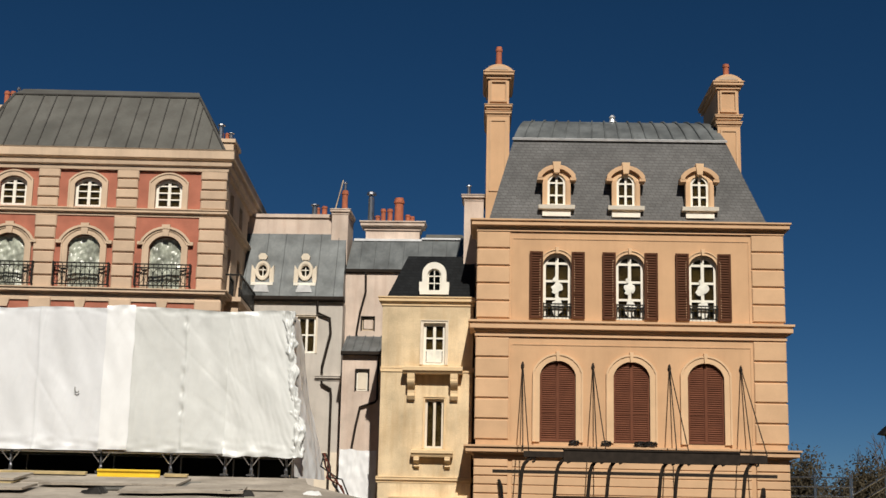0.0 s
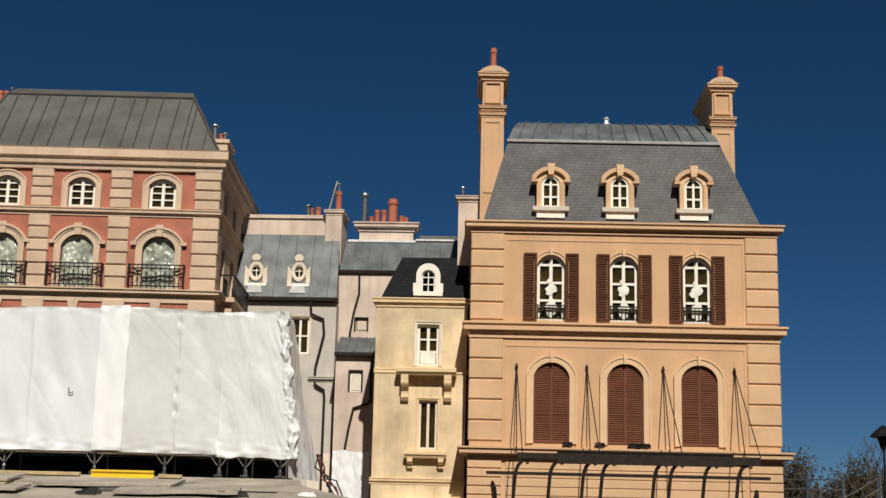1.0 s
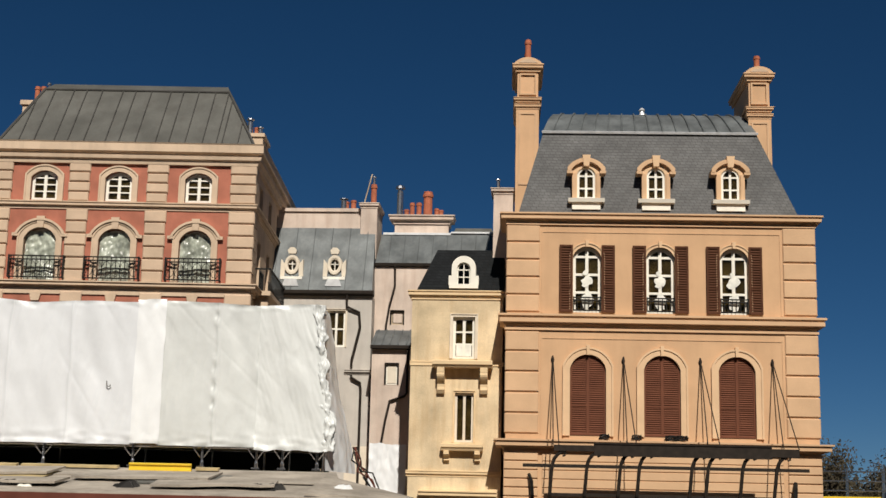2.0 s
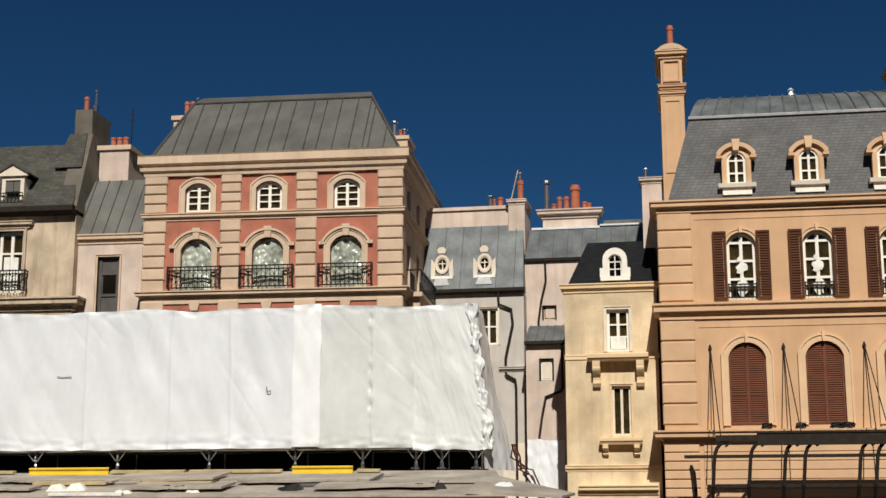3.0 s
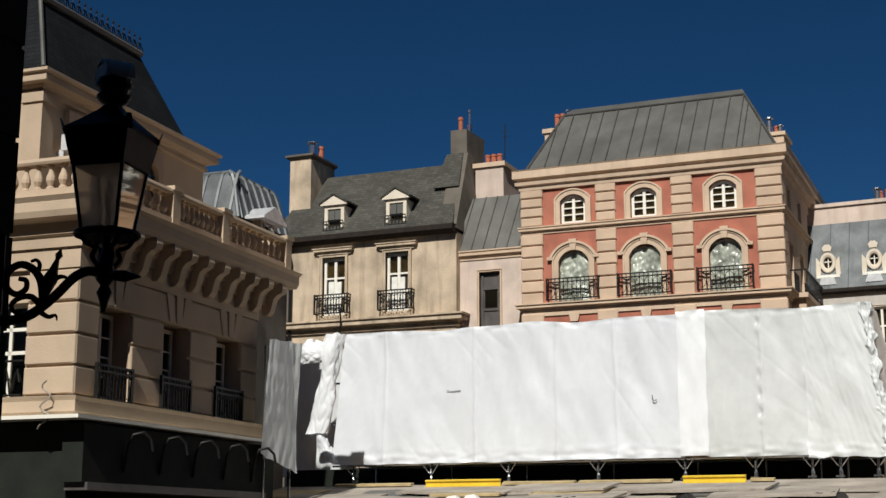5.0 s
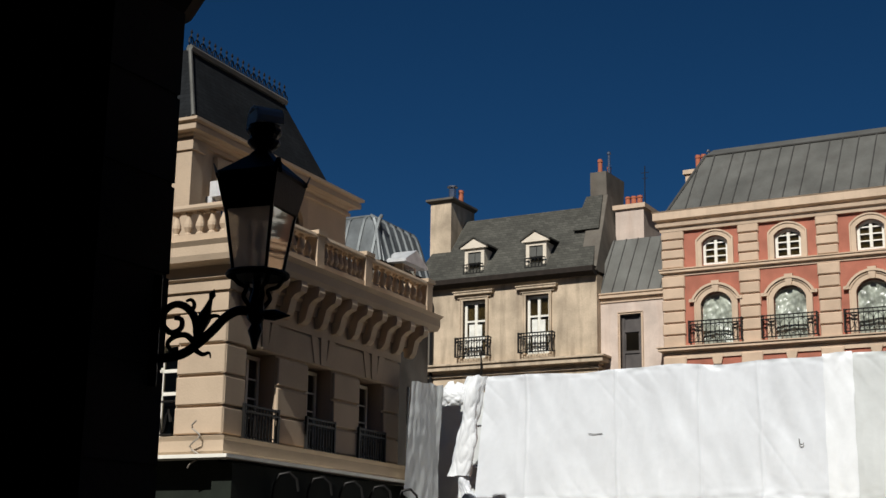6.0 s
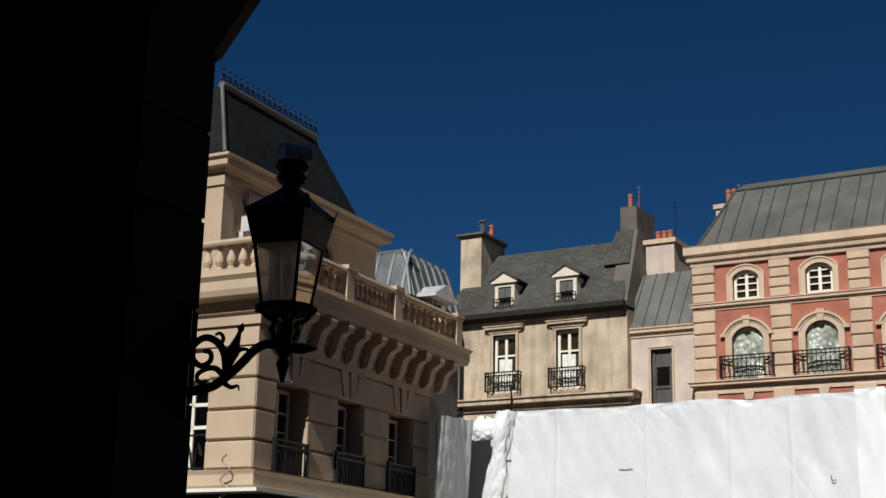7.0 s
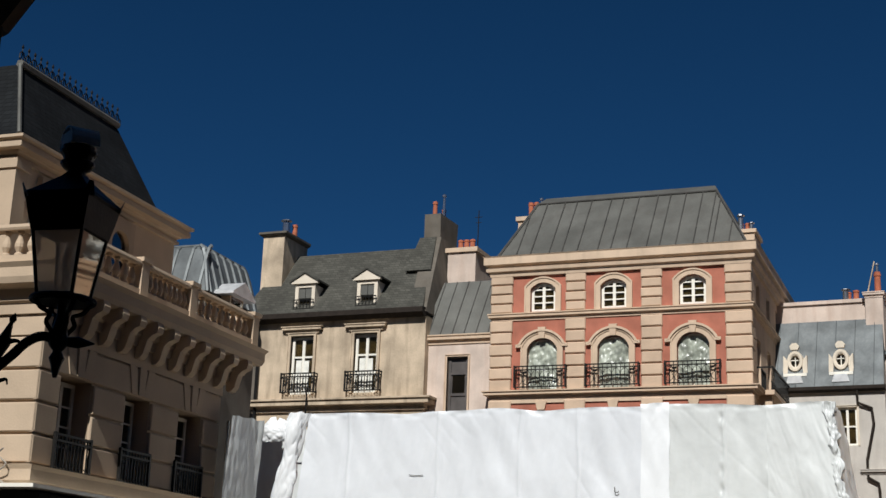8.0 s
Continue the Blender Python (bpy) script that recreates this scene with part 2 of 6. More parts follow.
# ---- shapes ----
class Geo:
    """Plain lists of corners and faces, from which one part's mesh is made."""

    def __init__(s):
        s.v, s.f = [], []

    def add(s, vs, fs):
        k = len(s.v)
        s.v += [tuple(p) for p in vs]
        s.f += [tuple(i + k for i in q) for q in fs]
        return s

    def box(s, x0, x1, y0, y1, z0, z1):
        return s.add([(x, y, z) for z in (z0, z1) for y in (y0, y1) for x in (x0, x1)],
                     [(0, 2, 3, 1), (4, 5, 7, 6), (0, 1, 5, 4), (2, 6, 7, 3), (0, 4, 6, 2), (1, 3, 7, 5)])

    def block(s, x0, x1, y0, y1, z0, z1, c=0.02):
        """A box whose front face, at y0, has worn edges."""
        a = [(x0, y1, z0), (x1, y1, z0), (x1, y1, z1), (x0, y1, z1), (x0, y0 + c, z0), (x1, y0 + c, z0), (x1, y0 + c, z1), (x0, y0 + c, z1),
             (x0 + c, y0, z0 + c), (x1 - c, y0, z0 + c), (x1 - c, y0, z1 - c), (x0 + c, y0, z1 - c)]
        return s.add(a, [(0, 3, 2, 1), (8, 9, 10, 11), (0, 1, 5, 4), (1, 2, 6, 5), (2, 3, 7, 6), (3, 0, 4, 7), (4, 5, 9, 8), (5, 6, 10, 9), (6, 7, 11, 10), (7, 4, 8, 11)])

    def loft(s, a, b, caps=True):
        """Two outlines of equal length, joined."""
        n = len(a)
        return s.add(list(a) + list(b), [(i, (i + 1) % n, n + (i + 1) % n, n + i) for i in range(n)] + ([tuple(range(n - 1, -1, -1)), tuple(range(n, 2 * n))] if caps else []))

    def prism(s, pts, y0, y1):
        return s.loft([(x, y0, z) for x, z in pts], [(x, y1, z) for x, z in pts])

    def run(s, prof, x0, x1):
        """A profile of (y, z) drawn along x."""
        return s.loft([(x0, y, z) for y, z in prof], [(x1, y, z) for y, z in prof])

    def collar(s, prof, x0, x1, y0, y1):
        """A moulding of (out, z) round the front and both flanks, mitred at the corners."""
        n = len(prof)
        rows = [[(x0 - o, y1, z), (x0 - o, y0 - o, z), (x1 + o, y0 - o, z), (x1 + o, y1, z)] for o, z in prof]
        vs = [p for r in rows for p in r]
        fs = [(i * 4 + k, i * 4 + k + 1, (i + 1) % n * 4 + k + 1, (i + 1) % n * 4 + k) for i in range(n) for k in range(3)]
        return s.add(vs, fs + [tuple(i * 4 for i in range(n)), tuple(i * 4 + 3 for i in range(n - 1, -1, -1))])

    def band(s, inner, outer, y0, y1):
        """A flat band between two open lines of (x, z), from y0 to y1."""
        n = len(inner)
        vs = [(x, y, z) for y in (y0, y1) for line in (inner, outer) for x, z in line]
        fs = []
        for i in range(n - 1):
            fs += [(i, i + 1, n + i + 1, n + i), (2 * n + i, 3 * n + i, 3 * n + i + 1, 2 * n + i + 1),
                   (i, 2 * n + i, 2 * n + i + 1, i + 1), (n + i, n + i + 1, 3 * n + i + 1, 3 * n + i)]
        return s.add(vs, fs + [(0, n, 3 * n, 2 * n), (n - 1, 3 * n - 1, 4 * n - 1, 2 * n - 1)])

    def lathe(s, prof, cx, cy, n=12, turn=0.0):
        vs = [(cx + r * math.cos(turn + 2 * math.pi * k / n), cy + r * math.sin(turn + 2 * math.pi * k / n), z) for r, z in prof for k in range(n)]
        m = len(prof)
        fs = [(i * n + k, i * n + (k + 1) % n, (i + 1) * n + (k + 1) % n, (i + 1) * n + k) for i in range(m - 1) for k in range(n)]
        return s.add(vs, fs + [tuple(range(n - 1, -1, -1)), tuple((m - 1) * n + k for k in range(n))])

    def tube(s, pts, r, n=6, r1=None):
        pts = [Vector(p) for p in pts]
        m, r1 = len(pts), r if r1 is None else r1
        vs = []
        for i, p in enumerate(pts):
            d = (pts[min(i + 1, m - 1)] - pts[max(i - 1, 0)]).normalized()
            a = d.cross(Vector((0.31, 0.9, 0.29))).normalized()
            b = d.cross(a)
            rr = r + (r1 - r) * i / (m - 1)
            vs += [p + rr * (math.cos(2 * math.pi * k / n) * a + math.sin(2 * math.pi * k / n) * b) for k in range(n)]
        fs = [(i * n + k, i * n + (k + 1) % n, (i + 1) * n + (k + 1) % n, (i + 1) * n + k) for i in range(m - 1) for k in range(n)]
        return s.add(vs, fs + [tuple(range(n - 1, -1, -1)), tuple((m - 1) * n + k for k in range(n))])

    def wall(s, x0, x1, z0, z1, y0, y1, holes=()):
        """A stretch of wall with openings (a, b, bottom, top, rise of the arch)."""
        at = x0
        for a, b, c, d, rise in sorted(holes):
            s.box(at, a, y0, y1, z0, z1)
            if c > z0:
                s.box(a, b, y0, y1, z0, c)
            if z1 > d:
                s.box(a, b, y0, y1, d, z1)
            if rise:
                line = arch(a, b, d - rise, rise)
                h = len(line) // 2
                s.prism(line[:h + 1] + [(a, d)], y0, y1)
                s.prism([(b, d)] + line[h:], y0, y1)
            at = b
        return s.box(at, x1, y0, y1, z0, z1)


def arch(a, b, zs, rise, n=12):
    """The line of an arch from (a, zs) over the crown to (b, zs)."""
    w = (b - a) / 2
    if rise >= w * 0.98:
        return [((a + b) / 2 - w * math.cos(math.pi * k / n), zs + rise * math.sin(math.pi * k / n)) for k in range(n + 1)]
    r = (w * w + rise * rise) / (2 * rise)
    t = math.asin(w / r)
    return [((a + b) / 2 + r * math.sin(-t + 2 * t * k / n), zs + rise - r + r * math.cos(-t + 2 * t * k / n)) for k in range(n + 1)]


def outline(a, b, z0, z1, rise, n=12):
    top = arch(a, b, z1 - rise, rise, n) if rise else [(a, z1), (b, z1)]
    return [(a, z0)] + top + [(b, z0)]


def part(name, geo, material, parent, label="", smooth=False):
    me = bpy.data.meshes.new(name)
    me.from_pydata(geo.v, [], geo.f)
    bm = bmesh.new()
    bm.from_mesh(me)
    if name in ("wall", "shopfront"):
        bmesh.ops.remove_doubles(bm, verts=bm.verts, dist=0.0005)
    bmesh.ops.recalc_face_normals(bm, faces=bm.faces)
    bm.to_mesh(me)
    bm.free()
    me.materials.append(material)
    if smooth:
        me.shade_smooth()
    ob = new(name, me)
    if parent:
        ob.parent = parent
    return tagged(ob, label)


def again(ob, parent, m=None):
    """Another piece on the same mesh."""
    o = ob.copy()
    scene.collection.objects.link(o)
    o.parent = parent
    o.matrix_basis = m or Matrix()
    return o


def thing(name, m, label, category, group=""):
    root = new(name)
    root.matrix_world = m
    return tagged(root, label, category, group)


def structure(name, geo, material, label):
    return tagged(part(name, geo, material, None, label), kind="structure")


def shell(parent, material, x0, x1, y0, y1, h, floors=()):
    """The flank and back walls and the floors behind a front wall."""
    part("flank_wall", Geo().box(x0, x0 + 0.28, y0, y1, 0, h), material, parent)
    part("flank_wall", Geo().box(x1 - 0.28, x1, y0, y1, 0, h), material, parent)
    part("back_wall", Geo().box(x0 + 0.28, x1 - 0.28, y1 - 0.28, y1, 0, h), material, parent)
    for z in floors:
        part("floor_slab", Geo().box(x0 + 0.28, x1 - 0.28, y0, y1 - 0.28, z, z + 0.1), BOARD, parent)


def window(parent, a, b, z0, z1, rise, y, rows, paint=WHITE, bar=0.055, cols=2, muntin=0.028, label="", curtain=True):
    """A casement window: arched or square frame, mullion and transoms, each pane a piece."""
    g = Geo()
    g.band(outline(a + bar, b - bar, z0, z1 - bar, max(rise - bar * 0.4, 0)), outline(a, b, z0, z1, rise), y, y + 0.07)
    g.box(a, b, y + 0.003, y + 0.067, z0, z0 + bar)
    ins = (a + bar, b - bar)
    w = (ins[1] - ins[0]) / cols
    for k in range(1, cols):
        g.box(ins[0] + k * w - bar * 0.55, ins[0] + k * w + bar * 0.55, y - 0.006, y + 0.064, z0 + bar, z1 - bar - 0.004)
    zs = z1 - rise
    levels = [z0 + bar + (zs - z0 - bar) * k / rows for k in range(rows + 1)] if rise else [z0 + bar + (z1 - bar - z0 - bar) * k / rows for k in range(rows + 1)]
    for z in levels[1:] if rise else levels[1:-1]:
        g.box(ins[0], ins[1], y + 0.012, y + 0.058, z - muntin / 2, z + muntin / 2)
    win = part("window", g, paint, parent, label)
    for k in range(cols):
        for i in range(rows):
            part("pane", Geo().box(ins[0] + k * w, ins[0] + (k + 1) * w, y + 0.03, y + 0.036, levels[i], levels[i + 1]), GLASS, win)
    if curtain:
        part("inner_curtain", Geo().prism(outline(a + 0.02, b - 0.02, z0 + 0.02, z1 - 0.03, rise and rise - 0.01), y + 0.085, y + 0.095), CURTAIN, win)
    if rise:
        part("pane", Geo().prism(arch(ins[0], ins[1], zs, max(rise - bar, 0.02)), y + 0.03, y + 0.036), GLASS, win)
    return win


def surround(parent, a, b, z0, z1, rise, width, material, y=-0.05, depth=0.25, key=0.0, label=""):
    g = Geo()
    g.band(outline(a, b, z0, z1, rise), outline(a - width, b + width, z0, z1 + width, rise and rise + width * 0.5), y, depth)
    g.band(outline(a - width * 0.75, b + width * 0.75, z0, z1 + width * 0.75, rise and rise + width * 0.4), outline(a - width, b + width, z0, z1 + width, rise and rise + width * 0.5), y - 0.03, y + 0.01)
    ob = part("window_surround", g, material, parent, label)
    if key:
        c = (a + b) / 2
        part("keystone", Geo().prism([(c - key * 0.35, z1 - 0.02), (c + key * 0.35, z1 - 0.02), (c + key * 0.55, z1 + width + key * 0.6), (c - key * 0.55, z1 + width + key * 0.6)], y - 0.06, y + 0.06), material, ob)
    return ob


def louvres(parent, a, b, z0, z1, rise, y, material, pitch=0.075, leaves=1):
    """A louvred shutter: frame and slanting slats."""
    g, fr, slats = Geo(), 0.055, []
    g.band(outline(a + fr, b - fr, z0, z1 - fr, max(rise - fr * 0.5, 0)), outline(a, b, z0, z1, rise), y, y + 0.045)
    g.box(a, b, y + 0.002, y + 0.043, z0, z0 + fr)
    for k in range(1, leaves):
        c = a + (b - a) * k / leaves
        g.box(c - fr * 0.7, c + fr * 0.7, y - 0.004, y + 0.04, z0, z1 - 0.01)
    g.box(a, b, y + 0.001, y + 0.044, z0 + (z1 - z0) * 0.36, z0 + (z1 - z0) * 0.36 + fr)
    line = arch(a, b, z1 - rise, rise, 40) if rise else []
    z = z0 + fr
    while z < z1 - fr:
        half = (b - a) / 2 - 0.02
        if rise and z > z1 - rise:
            half = max([abs(x - (a + b) / 2) for x, zz in line if zz >= z] + [0.0]) - 0.02
        if half > 0.05:
            c = (a + b) / 2
            slats.append(Geo().loft([(c - half, y + 0.008, z), (c - half, y + 0.040, z + pitch * 0.72), (c - half, y + 0.044, z + pitch * 0.6), (c - half, y + 0.014, z - 0.01)],
                   [(c + half, y + 0.008, z), (c + half, y + 0.040, z + pitch * 0.72), (c + half, y + 0.044, z + pitch * 0.6), (c + half, y + 0.014, z - 0.01)]))
        z += pitch
    g.prism(outline(a + 0.02, b - 0.02, z0 + 0.02, z1 - 0.02, max(rise - 0.02, 0)), y + 0.046, y + 0.06)
    leaf = part("shutter", g, material, parent)
    for s in slats:
        part("slat", s, material, leaf)
    return leaf


def guard_rail(parent, a, b, z0, z1, y, step=0.09, back=0.15, scroll=True):
    """A wrought-iron window guard: rails with returns to the wall, each bar and scroll a piece."""
    g = Geo()
    for z in (z0 + 0.02, z1 - 0.12 * (z1 - z0) - 0.03, z1):
        g.add([(x, yy, zz) for zz in (z - 0.018, z + 0.018) for x, yy in ((a - 0.02, y + back), (a - 0.02, y - 0.02), (b + 0.02, y - 0.02), (b + 0.02, y + back), (b - 0.02, y + back), (b - 0.02, y + 0.02), (a + 0.02, y + 0.02), (a + 0.02, y + back))],
              [(7, 6, 5, 4, 3, 2, 1, 0), tuple(range(8, 16))] + [(i, (i + 1) % 8, 8 + (i + 1) % 8, 8 + i) for i in range(8)])
    for x in (a, b):
        g.box(x - 0.024, x + 0.024, y - 0.024, y + 0.024, z0, z1 + 0.03)
    rail = part("guard_rail", g, IRON, parent, "black wrought-iron window guard")
    n = max(3, round((b - a) / step))
    for k in range(1, n):
        x = a + (b - a) * k / n
        part("bar", Geo().box(x - 0.010, x + 0.010, y - 0.010, y + 0.010, z0, z1), IRON, rail)
    if scroll:
        h = (z1 - z0) * 0.34
        for k in range(n // 2):
            x = a + (b - a) * (2 * k + 1) / (n // 2 * 2)
            part("scroll", Geo().tube([(x + h * 0.6 * math.cos(t * 0.7), y, (z0 + z1) / 2 - 0.03 + h * math.sin(t * 0.7)) for t in range(10)], 0.010, 4), IRON, rail)
    return rail


def chimney_pot(parent, x, y, z, r, h, material=TERRACOTTA):
    return part("chimney_pot", Geo().lathe([(r * 0.95, z), (r * 0.85, z + h * 0.1), (r * 0.82, z + h * 0.78), (r, z + h * 0.8), (r, z + h * 0.9), (r * 0.86, z + h * 0.92), (r * 0.86, z + h)], x, y, 12), material, parent, smooth=False)


def flue(parent, x, y, z, r, h):
    g = Geo().lathe([(r, z), (r, z + h * 0.75), (r * 0.8, z + h * 0.78), (r * 0.8, z + h * 0.86), (r * 1.5, z + h * 0.88), (r * 1.4, z + h * 0.95), (r * 0.3, z + h)], x, y, 10)
    return part("flue", g, STEEL, parent, "shiny steel flue with a rain cowl")


def cornice(name, prof, x0, x1, y0, y1, material, parent, label=""):
    return part(name, Geo().collar(prof, x0, x1, y0, y1), material, parent, label)


def steps_profile(z0, z1, out, base=-0.02):
    """A classical moulding: fillet, cove, corona and a sloped top."""
    h = z1 - z0
    return [(base, z0), (out * 0.24, z0), (out * 0.24, z0 + h * 0.14), (out * 0.10, z0 + h * 0.16), (out * 0.10, z0 + h * 0.26), (out * 0.30, z0 + h * 0.34), (out * 0.34, z0 + h * 0.44), (out * 0.80, z0 + h * 0.45), (out * 0.82, z0 + h * 0.47),
            (out * 0.82, z0 + h * 0.70), (out * 0.74, z0 + h * 0.72), (out * 0.74, z0 + h * 0.77), (out, z0 + h * 0.84), (out, z0 + h * 0.97), (base, z1 + 0.01)]


def sheet(x0, x1, z0, z1, nx, nz, shape):
    """A hanging sheet; shape(x, z) gives its three coordinates."""
    g = Geo()
    vs = [shape(x0 + (x1 - x0) * i / nx, z0 + (z1 - z0) * k / nz) for k in range(nz + 1) for i in range(nx + 1)]
    w = nx + 1
    return g.add(vs, [(k * w + i, k * w + i + 1, (k + 1) * w + i + 1, (k + 1) * w + i) for k in range(nz) for i in range(nx)])


# ---- setting ----
g = Geo().add([(-900, -900, 0), (900, -900, 0), (900, 900, 0), (-900, 900, 0)], [(0, 1, 2, 3)])
structure("ground", g, PAVING, "worn grey paving of an open square")
# Unseen wall added so window panes reflect stone rather than sky.
structure("backdrop_buildings", Geo().box(-120, 120, -48, -46, 0, 40), PLAIN_STONE, "unseen plain wall behind the viewpoint for window reflections")


# Unseen wall added to block low eastern sky from the shaded fronts.
structure("backdrop_east", Geo().box(14.5, 15.5, -46, 33, 0, 22), PLAIN_STONE, "unseen plain wall that cuts sky light from the east")


# ---- tall tan house with three bays ----
tan_house = thing("tan_house", pose(0.89, 40.19, 0, 0, 0, -1.5), "tall tan stucco town house with brown shutters and slate mansard", "house")
D = 6.0
UP = [(2.08, 2.90), (4.22, 5.04), (6.36, 7.18)]
LOW = [(2.00, 3.04), (4.13, 5.18), (6.27, 7.32)]
g = Geo()
g.wall(0.16, 9.10, 7.55, 10.7, 0, 0.35, [(a, b, 8.0, 9.97, 0.30) for a, b in UP])
g.wall(0.16, 9.10, 4.15, 7.55, 0, 0.35, [(a, b, 4.42, 6.77, 0.42) for a, b in LOW])
g.wall(0.16, 9.10, 0, 4.15, 0, 0.35, [(3.4, 5.9, 0, 2.12, 0)])
shell(tan_house, TAN, 0.16, 9.10, 0.35, D, 10.7, (7.5,))
part("wall", g, TAN, tan_house, "smooth tan stucco wall")
part("shop_door", Geo().box(3.4, 5.9, 0.2, 0.26, 0, 2.12).box(4.6, 4.7, 0.17, 0.2, 0, 2.12), DARK_DOOR, tan_house)
for z0, z1 in ((7.98, 10.60), (4.45, 7.44)):
    n = 5
    h = (z1 - z0) / n
    for k in range(n):
        for a, b in ((0.12, 1.10), (8.19, 9.14)):
            part("quoin", Geo().block(a, b, -0.05, 0.10, z0 + k * h + 0.022, z0 + (k + 1) * h - 0.022, 0.025), TAN_STONE, tan_house)
    g = Geo()
    g.box(1.16, 8.13, -0.018, 0.01, z1 - 0.22, z1 - 0.19).box(1.16, 1.19, -0.018, 0.01, z0, z1 - 0.22).box(8.10, 8.13, -0.018, 0.01, z0, z1 - 0.22)
    part("wall_panel_trim", g, TAN, tan_house)
cornice("cornice", steps_profile(10.60, 10.95, 0.25), 0.16, 9.10, 0, D, TAN_STONE, tan_house, "moulded tan eaves cornice")
cornice("string_course", steps_profile(7.46, 7.93, 0.26), 0.16, 9.10, 0, D, TAN_STONE, tan_house)
cornice("base_cornice", steps_profile(3.93, 4.30, 0.34), 0.16, 9.10, 0, D, TAN_STONE, tan_house)
for k in range(7):
    z = 2.18 + 0.25 * k
    part("course_stone", Geo().block(1.22, 8.06, -0.03, 0.02, z + 0.01, z + 0.24, 0.012), TAN_STONE, tan_house)
    for a, b in ((0.12, 1.10), (8.19, 9.14)):
        part("quoin", Geo().block(a, b, -0.06, 0.10, z + 0.012, z + 0.238, 0.02), TAN_STONE, tan_house)
for i, (a, b) in enumerate(UP):
    win = window(tan_house, a, b, 8.0, 9.96, 0.28, 0.12, 3, bar=0.085, muntin=0.07)
    c = (a + b) / 2
    rnd = random.Random(i)
    g = Geo()
    for s, w, z0, z1 in ((-1, 0.12, 8.12, 8.62), (1, 0.14, 8.10, 8.70), (-1, 0.15, 8.74, 9.1), (1, 0.13, 8.8, 9.16), (-1, 0.08, 9.1, 9.28)):
        pts = [(c + s * 0.05 + w * rnd.uniform(0.45, 1.25) * math.cos(t * 0.571), (z0 + z1) / 2 + (z1 - z0) * 0.5 * rnd.uniform(0.6, 1.05) * math.sin(t * 0.571)) for t in range(11)]
        g.prism(pts, 0.10 + 0.004 * (s + 1), 0.112 + 0.004 * (s + 1))
    # Irregular white shapes over the lower panes.
    part("protective_paper", g, CLOTH, win, "irregular white shapes over the glass")
    surround(tan_house, a, b, 8.0, 9.97, 0.30, 0.11, TAN_PALE, -0.03, 0.1, 0.1)
    louvres(tan_house, a - 0.40, a - 0.01, 8.0, 10.0, 0, -0.09, SHUTTER_DARK)
    louvres(tan_house, b + 0.01, b + 0.40, 8.0, 10.0, 0, -0.09, SHUTTER_DARK)
    guard_rail(tan_house, a + 0.01, b - 0.01, 8.05, 8.45, 0.02, 0.12, 0.05, False)
for a, b in LOW:
    louvres(tan_house, a, b, 4.44, 6.76, 0.42, 0.03, SHUTTER, 0.062, 2)
    surround(tan_house, a, b, 4.42, 6.77, 0.42, 0.21, TAN_PALE, -0.06, 0.05, 0.10, "moulded tan arch surround")
# mansard: steep slates below, curved metal above
LO = [(0.45, 0.12, 10.95), (8.72, 0.12, 10.95), (8.72, D - 0.1, 10.95), (0.45, D - 0.1, 10.95)]
MID = [(1.20, 1.15, 13.78), (7.72, 1.15, 13.78), (7.72, D - 1.1, 13.78), (1.20, D - 1.1, 13.78)]
mansard = part("roof", Geo().loft(LO, MID), SLATE, tan_house, "steep grey slate mansard")
g, last = Geo(), None
for k in range(6):
    t = k / 5
    ring = [(1.18 + 0.45 * t, 1.12 + 1.35 * t, 13.80 + 0.98 * math.sin(t * 1.45)), (7.74 - 0.45 * t, 1.12 + 1.35 * t, 13.80 + 0.98 * math.sin(t * 1.45)),
            (7.74 - 0.45 * t, D - 1.1 - 0.9 * t, 13.80 + 0.98 * math.sin(t * 1.45)), (1.18 + 0.45 * t, D - 1.1 - 0.9 * t, 13.80 + 0.98 * math.sin(t * 1.45))]
    if last:
        g.loft(last, ring)
    last = ring
part("upper_roof", g, ZINC_BLUE, tan_house, "low curved blue-grey metal roof")
part("flashing", Geo().run([(1.06, 13.74), (1.04, 13.80), (1.12, 13.84), (1.2, 13.80)], 1.16, 7.76), LEAD, tan_house, "bright lead flashing")
for k in range(15):
    x = 1.5 + 5.9 * k / 14
    xm = 4.46 + (x - 4.46) * 0.87
    part("roof_seam", Geo().tube([(x + (xm - x) * t / 5, 1.10 + 1.35 * t / 5, 13.82 + 0.98 * math.sin(t / 5 * 1.45)) for t in range(6)], 0.026, 5), ZINC_BLUE, tan_house)
part("roof_finial", Geo().lathe([(0.1, 14.72), (0.07, 14.82), (0.11, 14.88), (0.03, 14.96)], 4.35, 2.3, 10), LEAD, tan_house)


